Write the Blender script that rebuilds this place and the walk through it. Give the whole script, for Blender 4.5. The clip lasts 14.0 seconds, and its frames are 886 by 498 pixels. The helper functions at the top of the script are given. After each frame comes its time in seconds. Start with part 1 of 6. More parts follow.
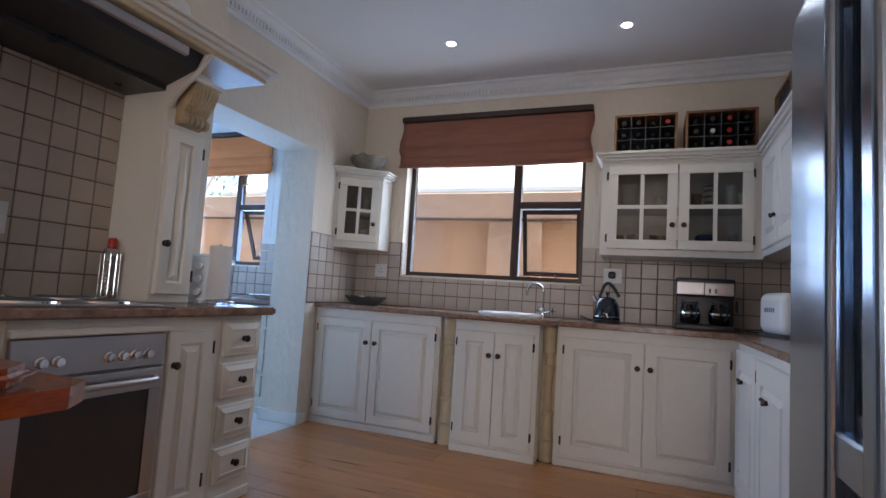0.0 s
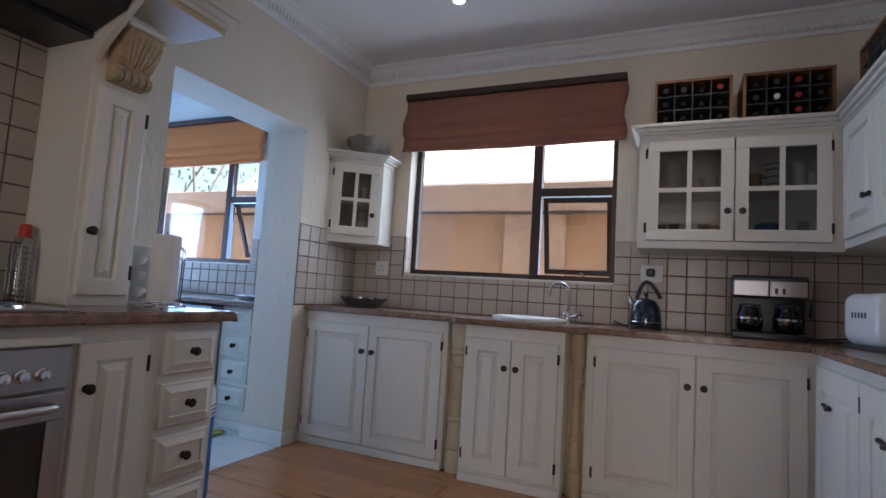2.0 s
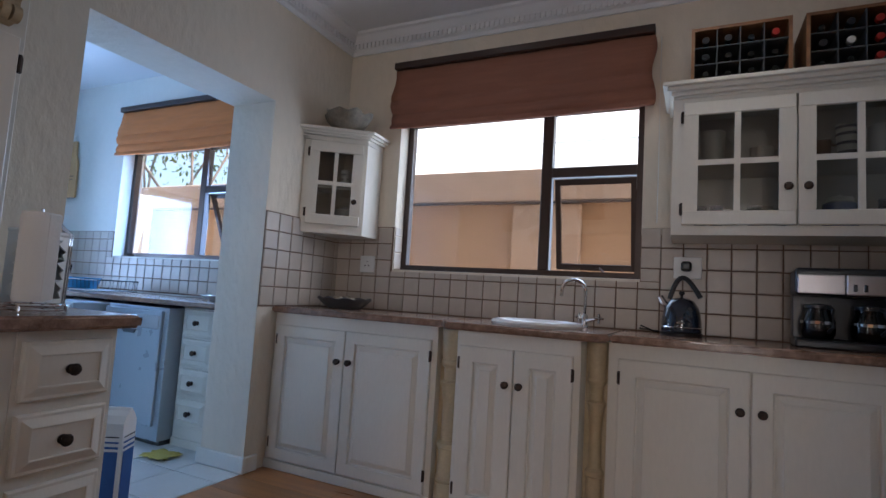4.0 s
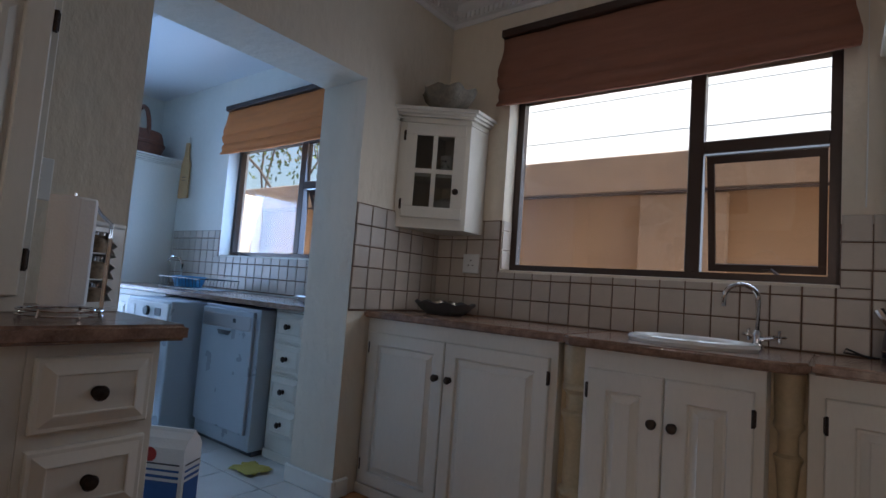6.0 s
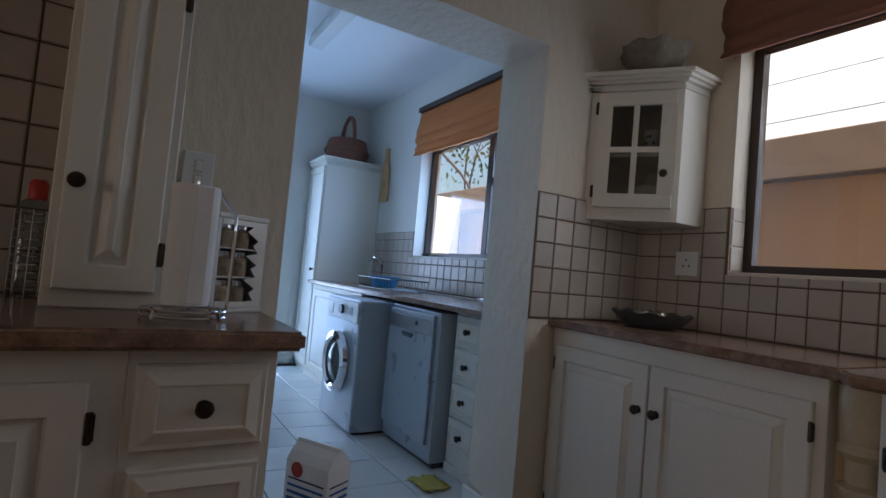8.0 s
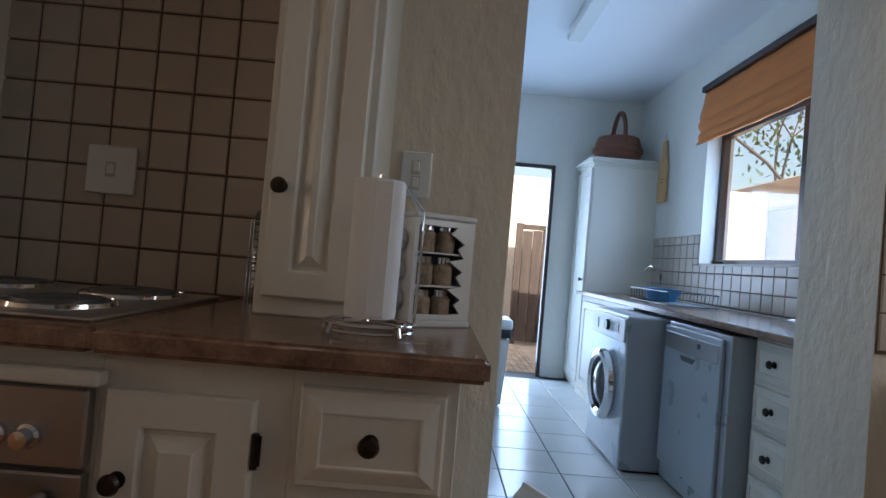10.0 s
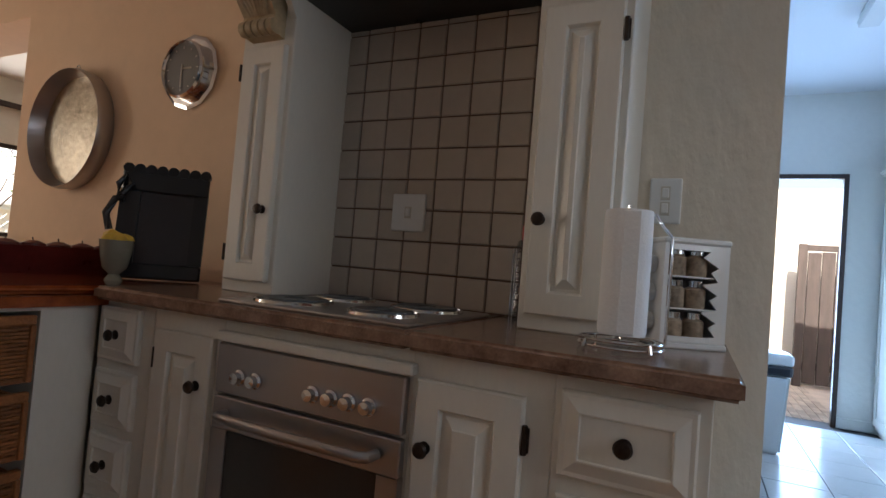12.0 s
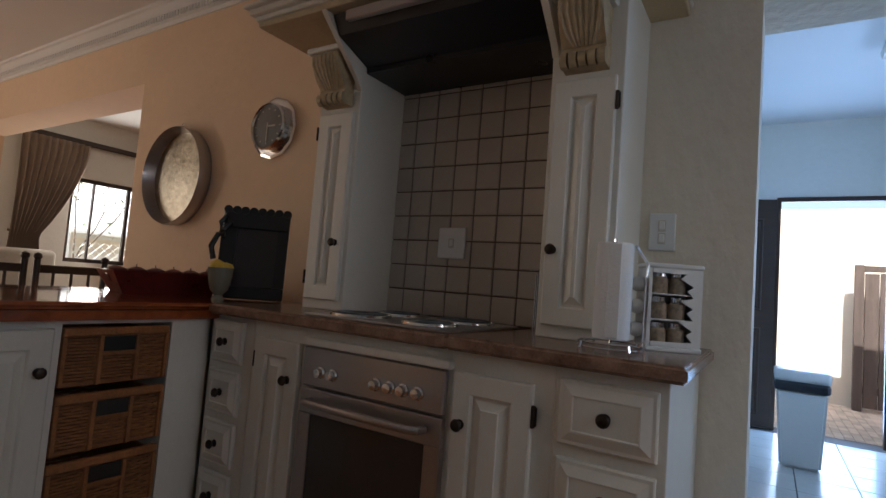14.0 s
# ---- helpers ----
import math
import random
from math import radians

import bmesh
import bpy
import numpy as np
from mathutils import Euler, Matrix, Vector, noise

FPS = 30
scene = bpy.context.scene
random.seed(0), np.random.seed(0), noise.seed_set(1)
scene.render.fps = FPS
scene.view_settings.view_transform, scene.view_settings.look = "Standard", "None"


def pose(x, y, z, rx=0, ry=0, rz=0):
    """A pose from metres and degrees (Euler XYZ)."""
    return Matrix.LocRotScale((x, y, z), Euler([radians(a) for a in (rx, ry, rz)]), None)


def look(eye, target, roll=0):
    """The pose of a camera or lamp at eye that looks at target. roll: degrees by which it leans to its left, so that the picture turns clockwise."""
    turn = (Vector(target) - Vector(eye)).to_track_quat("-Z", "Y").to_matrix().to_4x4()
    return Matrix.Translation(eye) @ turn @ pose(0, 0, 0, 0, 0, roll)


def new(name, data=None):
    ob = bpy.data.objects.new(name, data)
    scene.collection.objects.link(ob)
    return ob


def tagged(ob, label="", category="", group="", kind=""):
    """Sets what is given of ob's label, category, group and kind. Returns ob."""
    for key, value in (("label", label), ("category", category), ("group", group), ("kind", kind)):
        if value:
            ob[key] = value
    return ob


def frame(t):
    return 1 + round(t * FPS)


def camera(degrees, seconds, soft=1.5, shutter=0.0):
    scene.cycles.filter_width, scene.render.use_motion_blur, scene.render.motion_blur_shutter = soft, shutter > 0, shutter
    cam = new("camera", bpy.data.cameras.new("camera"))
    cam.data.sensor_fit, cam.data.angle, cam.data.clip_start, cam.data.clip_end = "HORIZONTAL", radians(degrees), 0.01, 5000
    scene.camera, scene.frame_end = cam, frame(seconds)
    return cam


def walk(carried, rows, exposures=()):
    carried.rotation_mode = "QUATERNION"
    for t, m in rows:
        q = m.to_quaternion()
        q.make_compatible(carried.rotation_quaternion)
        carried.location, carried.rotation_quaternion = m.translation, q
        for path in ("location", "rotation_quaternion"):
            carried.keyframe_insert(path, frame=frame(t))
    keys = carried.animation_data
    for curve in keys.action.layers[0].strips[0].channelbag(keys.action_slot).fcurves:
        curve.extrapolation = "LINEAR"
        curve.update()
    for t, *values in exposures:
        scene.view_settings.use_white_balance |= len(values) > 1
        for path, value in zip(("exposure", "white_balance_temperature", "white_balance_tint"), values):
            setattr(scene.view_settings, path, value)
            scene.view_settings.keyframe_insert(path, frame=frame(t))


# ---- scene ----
cam = camera(80.0, 14.0)
PATH = [
    (0, (0.427, 0.895, 1.043), (-0.316, 2.745, 1.212), 3.6),
    (0.5, (0.379, 1.024, 1.039), (-0.359, 2.874, 1.212), 3.5),
    (1, (0.33, 1.188, 1.046), (-0.409, 3.038, 1.216), 3.5),
    (1.5, (0.306, 1.331, 1.052), (-0.474, 3.165, 1.22), 3.5),
    (2, (0.281, 1.442, 1.046), (-0.525, 3.265, 1.215), 3.6),
    (2.5, (0.224, 1.59, 1.046), (-0.578, 3.415, 1.216), 3.5),
    (2.7, (0.214, 1.655, 1.047), (-0.605, 3.472, 1.215), 3.5),
    (4.8, (0.104, 2.168, 1.04), (-0.795, 3.946, 1.209), 3.5),
    (5, (0.071, 2.2, 1.043), (-0.861, 3.962, 1.205), 3.6),
    (5.5, (-0.011, 2.341, 1.051), (-1.065, 4.033, 1.207), 3.8),
    (6, (-0.081, 2.43, 1.057), (-1.28, 4.024, 1.205), 4.3),
    (6.5, (-0.129, 2.524, 1.054), (-1.44, 4.028, 1.194), 4.5),
    (7, (-0.17, 2.633, 1.063), (-1.658, 3.964, 1.185), 4.8),
    (7.5, (-0.223, 2.714, 1.063), (-1.885, 3.821, 1.167), 5.2),
    (7.7, (-0.25, 2.742, 1.064), (-1.934, 3.817, 1.165), 5.2),
    (9.8, (-0.535, 3.004, 1.069), (-2.526, 3.186, 1.109), 4.9),
    (10, (-0.555, 3.022, 1.069), (-2.555, 3.044, 1.11), 4.9),
    (10.5, (-0.581, 3.049, 1.063), (-2.55, 2.698, 1.097), 4.8),
    (11, (-0.558, 3.04, 1.049), (-2.46, 2.421, 1.082), 4.6),
    (11.5, (-0.486, 3.029, 1.053), (-2.327, 2.248, 1.096), 4.7),
    (12, (-0.4, 3.041, 1.062), (-2.198, 2.169, 1.125), 4.7),
    (12.5, (-0.315, 3.067, 1.066), (-2.085, 2.141, 1.155), 4.7),
    (13, (-0.247, 3.142, 1.058), (-1.984, 2.156, 1.161), 4.5),
    (13.5, (-0.177, 3.206, 1.059), (-1.886, 2.174, 1.176), 4.5),
    (14, (-0.095, 3.265, 1.059), (-1.789, 2.21, 1.194), 4.5),
]
walk(cam, [(t, look(eye, target, roll)) for t, eye, target, roll in PATH],
     [(0, 1.9, 5550, 10), (2.7, 1.5, 5550, 10), (5, 1.15, 5750, 10), (6.5, 0.5, 6000, 10), (7.5, 0.45, 6100, 10), (10, 0.95, 6700, 9), (11, 0.95, 6700, 9), (12, 1.35, 6350, 9), (14, 1.0, 6200, 9)])

# ---- world and light ----
world = bpy.data.worlds.new("world")
scene.world = world
world.use_nodes = True
wn = world.node_tree.nodes
sky = wn.new("ShaderNodeTexSky")
sky.sky_type, sky.sun_disc = "NISHITA", False
sky.sun_elevation, sky.sun_rotation = radians(50), radians(77)
sky.dust_density, sky.air_density = 5.0, 1.3
wn["Background"].inputs["Strength"].default_value = 0.15
world.node_tree.links.new(sky.outputs[0], wn["Background"].inputs[0])


def lamp(name, kind, m, power, colour=(1, 1, 1), size=(1, 1), angle=0.5, spread=180):
    data = bpy.data.lights.new(name, kind)
    data.color = colour
    data.energy = power
    if kind == "AREA":
        data.shape, data.size, data.size_y, data.spread = "RECTANGLE", size[0], size[1], radians(spread)
    if kind == "SUN":
        data.angle = radians(angle)
    if kind == "SPOT":
        data.spot_size, data.spot_blend, data.shadow_soft_size = radians(110), 0.8, 0.04
    ob = new(name, data)
    ob.matrix_world = m
    return ob


# the sun stands in the north-east and lights the yard behind the scullery
lamp("sun", "SUN", look((0, 0, 0), (-0.62, -0.14, -0.77)), 4.8, (1, 0.93, 0.82))
SKYBLUE = (0.34, 0.58, 1.0)
lamp("window_light_kitchen", "AREA", look((-0.83, 5.12, 1.66), (-0.83, 3, 1.4)), 4.5, (0.7, 0.83, 1), (1.45, 0.9))
lamp("window_light_scullery", "AREA", look((-3.75, 5.12, 1.62), (-3.75, 3, 1.4)), 15.5, SKYBLUE, (1.1, 0.85))
lamp("door_light_scullery", "AREA", look((-5.95, 3.7, 1.07), (-3, 3.7, 0.9)), 22, SKYBLUE, (0.75, 1.95))
lamp("window_light_living", "AREA", look((0.85, -4.05, 1.4), (0.2, 0, 1.2)), 15.5, (1.0, 0.86, 0.74), (1.1, 1.9))
lamp("window_light_dining", "AREA", look((-3.9, -4.0, 1.5), (-2.6, -1, 1.2)), 20, (1.0, 0.9, 0.8), (1.2, 1.0))

# ---- materials ----


def material(name, colour, rough=0.5, metal=0.0, var=0.12, scale=6.0, bump=0.1, bscale=60.0, bdist=0.002,
             spec=0.5, island=0.0, obrand=0.0, detail=6.0, stretch=(1, 1, 1), colour2=None, coat=0.0):
    """A surface: base colour with two scales of variation, and fine relief."""
    m = bpy.data.materials.new(name)
    m.use_nodes = True
    n, l = m.node_tree.nodes, m.node_tree.links
    b = n["Principled BSDF"]
    b.inputs["Roughness"].default_value, b.inputs["Metallic"].default_value = rough, metal
    b.inputs["Specular IOR Level"].default_value = spec
    b.inputs["Coat Weight"].default_value = coat
    tc = n.new("ShaderNodeTexCoord")
    mp = n.new("ShaderNodeMapping")
    mp.inputs["Scale"].default_value = stretch
    geo = n.new("ShaderNodeNewGeometry")
    l.new(geo.outputs["Position"], mp.inputs[0])
    big = n.new("ShaderNodeTexNoise")
    big.inputs["Scale"].default_value, big.inputs["Detail"].default_value = scale, detail
    l.new(mp.outputs[0], big.inputs["Vector"])
    fine = n.new("ShaderNodeTexNoise")
    fine.inputs["Scale"].default_value, fine.inputs["Detail"].default_value = bscale, 4
    l.new(mp.outputs[0], fine.inputs["Vector"])
    ramp = n.new("ShaderNodeValToRGB")
    c2 = colour2 or tuple(c * (1 - 2 * var) for c in colour)
    ramp.color_ramp.elements[0].position, ramp.color_ramp.elements[1].position = 0.3, 0.7
    ramp.color_ramp.elements[0].color, ramp.color_ramp.elements[1].color = (*c2, 1), (*colour, 1)
    mixf = n.new("ShaderNodeMath")
    mixf.operation = "MULTIPLY_ADD"
    l.new(fine.outputs[0], mixf.inputs[0])
    mixf.inputs[1].default_value = 0.35
    add = n.new("ShaderNodeMath")
    add.operation = "MULTIPLY"
    l.new(big.outputs[0], add.inputs[0])
    add.inputs[1].default_value = 0.65
    l.new(add.outputs[0], mixf.inputs[2])
    l.new(mixf.outputs[0], ramp.inputs[0])
    out = ramp.outputs[0]
    if obrand or island:
        info = n.new("ShaderNodeObjectInfo") if obrand else geo
        mr = n.new("ShaderNodeMapRange")
        amount = obrand or island
        mr.inputs["To Min"].default_value, mr.inputs["To Max"].default_value = 1 - amount, 1 + amount
        l.new(info.outputs["Random"] if obrand else geo.outputs["Random Per Island"], mr.inputs[0])
        hsv = n.new("ShaderNodeHueSaturation")
        l.new(out, hsv.inputs["Color"])
        l.new(mr.outputs[0], hsv.inputs["Value"])
        out = hsv.outputs[0]
    l.new(out, b.inputs["Base Color"])
    if bump:
        bp = n.new("ShaderNodeBump")
        bp.inputs["Strength"].default_value, bp.inputs["Distance"].default_value = bump, bdist
        l.new(fine.outputs[0], bp.inputs["Height"])
        l.new(bp.outputs[0], b.inputs["Normal"])
    rr = n.new("ShaderNodeMapRange")
    rr.inputs["To Min"].default_value, rr.inputs["To Max"].default_value = max(rough - 0.08, 0.02), min(rough + 0.08, 1)
    l.new(big.outputs[0], rr.inputs[0])
    l.new(rr.outputs[0], b.inputs["Roughness"])
    return m


def glass(name, colour=(1, 1, 1), rough=0.0, alpha=0.08):
    """Thin pane: mostly clear, with a real gloss."""
    m = bpy.data.materials.new(name)
    m.use_nodes = True
    n, l = m.node_tree.nodes, m.node_tree.links
    n.remove(n["Principled BSDF"])
    tr, gl, mix, fr = (n.new("ShaderNode" + k) for k in ("BsdfTransparent", "BsdfGlossy", "MixShader", "LayerWeight"))
    tr.inputs[0].default_value = (*colour, 1)
    gl.inputs["Roughness"].default_value = rough
    fr.inputs["Blend"].default_value = 0.5
    steep, gain = n.new("ShaderNodeMath"), n.new("ShaderNodeMath")
    steep.operation, gain.operation = "POWER", "MULTIPLY_ADD"
    steep.inputs[1].default_value, gain.inputs[1].default_value, gain.inputs[2].default_value = 5, 0.9, 0.05
    l.new(fr.outputs["Facing"], steep.inputs[0])
    l.new(steep.outputs[0], gain.inputs[0])
    l.new(gain.outputs[0], mix.inputs[0])
    l.new(tr.outputs[0], mix.inputs[1])
    l.new(gl.outputs[0], mix.inputs[2])
    l.new(mix.outputs[0], n["Material Output"].inputs[0])
    return m


def glow(name, colour, strength):
    m = bpy.data.materials.new(name)
    m.use_nodes = True
    b = m.node_tree.nodes["Principled BSDF"]
    b.inputs["Base Color"].default_value = (*colour, 1)
    b.inputs["Emission Color"].default_value = (*colour, 1)
    b.inputs["Emission Strength"].default_value = strength
    return m


WALL = material("cream_plaster", (0.73, 0.65, 0.53), 0.8, var=0.05, scale=1.5, bump=0.7, bscale=24, bdist=0.011, stretch=(1, 1, 0.5))
WALLW = material("peach_plaster", (0.8, 0.6, 0.42), 0.85, var=0.05, scale=1.5, bump=0.45, bscale=18, bdist=0.006)
WALLL = material("white_plaster", (0.76, 0.74, 0.68), 0.85, var=0.04, scale=1.5, bump=0.5, bscale=20, bdist=0.006)
CEIL = material("ceiling_paint", (0.78, 0.78, 0.78), 0.9, var=0.02, scale=1.2, bump=0.1)
PAINT = material("antique_white_paint", (0.76, 0.72, 0.635), 0.42, var=0.05, scale=3, bump=0.12, bscale=90, bdist=0.001, stretch=(1, 1, 0.3))
CREAM = material("worn_cream_paint", (0.6, 0.48, 0.3), 0.45, var=0.14, scale=7, bump=0.15, bscale=70, bdist=0.001)
GROUT = material("brown_grout", (0.19, 0.115, 0.075), 0.9, var=0.15, scale=12)
TILE = material("beige_glazed_tile", (0.5, 0.43, 0.36), 0.33, var=0.06, scale=9, bump=0.06, bscale=40, obrand=0.07)
GRANITE = material("brown_laminate_worktop", (0.34, 0.21, 0.14), 0.2, var=0.3, scale=26, bump=0.02, bscale=160, colour2=(0.12, 0.06, 0.038))
REDWOOD = material("varnished_red_wood", (0.42, 0.1, 0.025), 0.12, var=0.2, scale=4, bump=0.03, stretch=(6, 1, 6), colour2=(0.16, 0.03, 0.01), coat=0.6)
DARKWOOD = material("dark_stained_timber", (0.05, 0.024, 0.014), 0.4, var=0.2, scale=5, stretch=(1, 1, 6), bump=0.15)
PLANK = material("oak_laminate_plank", (0.5, 0.235, 0.085), 0.3, var=0.2, scale=3.2, bump=0.05, bscale=60, stretch=(0.6, 7, 1), obrand=0.15, colour2=(0.27, 0.105, 0.035))
FTILE = material("white_floor_tile", (0.66, 0.66, 0.64), 0.2, var=0.05, scale=5, bump=0.03, obrand=0.03)
DGROUT = material("dark_grout", (0.07, 0.06, 0.055), 0.9)
BRONZE = material("aged_bronze", (0.07, 0.05, 0.04), 0.38, 0.85, var=0.25, scale=60)
STEEL = material("brushed_stainless_steel", (0.45, 0.43, 0.43), 0.32, 0.95, var=0.02, scale=3, bump=0.03, bscale=90, bdist=0.0003, stretch=(1, 1, 25))
CHROME = material("polished_chrome", (0.72, 0.72, 0.73), 0.08, 1.0, var=0.02, bump=0)
BLACKP = material("black_plastic", (0.015, 0.015, 0.017), 0.3, var=0.1, bump=0.04)
WHITEP = material("white_plastic", (0.72, 0.72, 0.7), 0.35, var=0.03, bump=0.02)
GREYM = material("silver_grey_enamel", (0.42, 0.46, 0.5), 0.3, 0.25, var=0.03, bump=0.02)
DGREY = material("dark_grey_plastic", (0.08, 0.085, 0.09), 0.45)
BLINDK = material("terracotta_blind_fabric", (0.32, 0.14, 0.09), 0.9, var=0.12, scale=5, bump=0.5, bscale=180, bdist=0.002, stretch=(1, 1, 8))
BLINDL = material("orange_blind_fabric", (0.6, 0.2, 0.055), 0.9, var=0.1, scale=5, bump=0.5, bscale=180, bdist=0.002, stretch=(1, 1, 8))
FRAME = material("dark_bronze_aluminium", (0.055, 0.035, 0.028), 0.35, 0.3, var=0.1)
PANE = glass("window_glass")
# The grey tint stands in for shade inside the glazed cabinets.
CABGLASS = glass("shade_tinted_cabinet_glass", (0.7, 0.71, 0.7))
OVENGLASS = material("dark_oven_glass", (0.05, 0.042, 0.038), 0.14, var=0.1, bump=0)
PORCELAIN = material("white_porcelain", (0.78, 0.77, 0.74), 0.12, var=0.02, bump=0)
PAPER = material("white_paper", (0.8, 0.8, 0.8), 0.9, var=0.02, bump=0.5, bscale=150, bdist=0.002)
WICKER = material("brown_wicker", (0.36, 0.14, 0.045), 0.6, var=0.25, scale=30, bump=0.6, bscale=120, bdist=0.004, island=0.25)
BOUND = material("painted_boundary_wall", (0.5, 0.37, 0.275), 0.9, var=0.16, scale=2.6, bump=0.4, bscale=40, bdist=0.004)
# Recessed panels: darker and more orange than the piers and top band.
BOUNDD = material("darker_recess_tone", (0.45, 0.3, 0.19), 0.9, var=0.1, scale=1.3, bump=0.4, bscale=40, bdist=0.004)
PAVE = material("brick_paving", (0.56, 0.47, 0.4), 0.85, var=0.15, scale=7, island=0.2)
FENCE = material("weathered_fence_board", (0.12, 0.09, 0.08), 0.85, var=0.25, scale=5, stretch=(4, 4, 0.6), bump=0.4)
LEAF = material("green_leaf", (0.11, 0.17, 0.06), 0.6, var=0.2, scale=3, island=0.4)
BARK = material("grey_bark", (0.13, 0.1, 0.08), 0.9)
GOLDWOOD = material("pale_carved_wood", (0.55, 0.42, 0.25), 0.5, var=0.2, scale=20)
PINE = material("pine_crate_wood", (0.34, 0.16, 0.065), 0.6, var=0.3, scale=6, stretch=(4, 1, 4))
# Near-black colour paints the shade inside holes and slots, which are solid.
DARK = material("opening_shade", (0.02, 0.017, 0.015), 0.7)
BOTTLE = material("dark_bottle_glass", (0.012, 0.014, 0.01), 0.24, bump=0)
CURTAIN = material("taupe_curtain_fabric", (0.3, 0.23, 0.18), 0.85, var=0.12, scale=4, bump=0.3, bscale=150)
CERAM = material("cream_ceramic", (0.6, 0.56, 0.48), 0.3, bump=0.02)
REDP = material("red_plastic_cap", (0.5, 0.03, 0.02), 0.35, bump=0)
BULB = glow("lamp_glow", (1.0, 0.93, 0.86), 14)

# ---- mesh helpers ----


def B():
    return bmesh.new()


def box(bm, x0, x1, y0, y1, z0, z1, bev=0.0, seg=1):
    r = bmesh.ops.create_cube(bm, size=1, matrix=Matrix.Translation(((x0 + x1) / 2, (y0 + y1) / 2, (z0 + z1) / 2)) @ Matrix.Diagonal((abs(x1 - x0), abs(y1 - y0), abs(z1 - z0), 1)))
    if bev:
        edges = {e for v in r["verts"] for e in v.link_edges}
        bmesh.ops.bevel(bm, geom=list(edges), offset=bev, segments=seg, affect="EDGES", profile=0.5)
    return bm


def rod(bm, a, b, r, seg=10, r2=None):
    a, b = Vector(a), Vector(b)
    d = b - a
    m = Matrix.Translation((a + b) / 2) @ d.to_track_quat("Z", "Y").to_matrix().to_4x4()
    bmesh.ops.create_cone(bm, cap_ends=True, segments=seg, radius1=r, radius2=r if r2 is None else r2, depth=d.length, matrix=m)
    return bm


def tube(bm, pts, r, seg=8):
    """A bent rod through points."""
    pts = [Vector(p) for p in pts]
    rings = []
    for i, p in enumerate(pts):
        d = (pts[min(i + 1, len(pts) - 1)] - pts[max(i - 1, 0)]).normalized()
        q = d.to_track_quat("Z", "Y")
        rings.append([bm.verts.new(p + q @ Vector((r * math.cos(2 * math.pi * k / seg), r * math.sin(2 * math.pi * k / seg), 0))) for k in range(seg)])
    for a, b in zip(rings, rings[1:]):
        for k in range(seg):
            bm.faces.new((a[k], a[(k + 1) % seg], b[(k + 1) % seg], b[k]))
    bm.faces.new(rings[0][::-1]), bm.faces.new(rings[-1])
    return bm


def lathe(bm, prof, seg=24, at=(0, 0, 0), m=None):
    """Turns a profile of (radius, height) round the z axis."""
    m = m or Matrix.Translation(at)
    rings = [[bm.verts.new(m @ Vector((r * math.cos(2 * math.pi * k / seg), r * math.sin(2 * math.pi * k / seg), z))) for k in range(seg)] for r, z in prof]
    for a, b in zip(rings, rings[1:]):
        for k in range(seg):
            bm.faces.new((a[k], a[(k + 1) % seg], b[(k + 1) % seg], b[k]))
    if prof[0][0] > 1e-4:
        bm.faces.new(rings[0][::-1])
    if prof[-1][0] > 1e-4:
        bm.faces.new(rings[-1])
    return bm


def prism(bm, pts, lo, hi, axis="y"):
    """A closed outline of (a, b) pushed along an axis."""
    def at(a, b, c):
        return {"x": (c, a, b), "y": (a, c, b), "z": (a, b, c)}[axis]
    lower, upper = [bm.verts.new(at(a, b, lo)) for a, b in pts], [bm.verts.new(at(a, b, hi)) for a, b in pts]
    n = len(pts)
    for k in range(n):
        bm.faces.new((lower[k], lower[(k + 1) % n], upper[(k + 1) % n], upper[k]))
    bm.faces.new(lower[::-1]), bm.faces.new(upper)
    bmesh.ops.recalc_face_normals(bm, faces=bm.faces)
    return bm


def rings(bm, x0, x1, z0, z1, steps):
    """A panelled slab that faces -y: each step is (inset, y); the first is the back edge."""
    loops = []
    for i, y in steps:
        loops.append([bm.verts.new(p) for p in ((x0 + i, y, z0 + i), (x1 - i, y, z0 + i), (x1 - i, y, z1 - i), (x0 + i, y, z1 - i))])
    for a, b in zip(loops, loops[1:]):
        for k in range(4):
            bm.faces.new((a[k], a[(k + 1) % 4], b[(k + 1) % 4], b[k]))
    bm.faces.new(loops[0][::-1]), bm.faces.new(loops[-1])
    bmesh.ops.recalc_face_normals(bm, faces=bm.faces)
    return bm


def part(name, bm, mat, parent=None, label="", smooth=False, kind=""):
    me = bpy.data.meshes.new(name)
    bmesh.ops.recalc_face_normals(bm, faces=bm.faces)
    bm.to_mesh(me)
    bm.free()
    me.materials.append(mat)
    if smooth:
        for p in me.polygons:
            p.use_smooth = True
        me.set_sharp_from_angle(angle=radians(35))
    ob = new(name, me)
    if parent:
        ob.parent = parent
    return tagged(ob, label, kind=kind)


def thing(name, label, cat, at=(0, 0, 0), rz=0, group=""):
    ob = new(name)
    ob.matrix_world = pose(*at, 0, 0, rz)
    return tagged(ob, label, cat, group)


def setting(name, bm, mat, label="", smooth=False):
    return tagged(part(name, bm, mat, None, label, smooth), kind="structure")


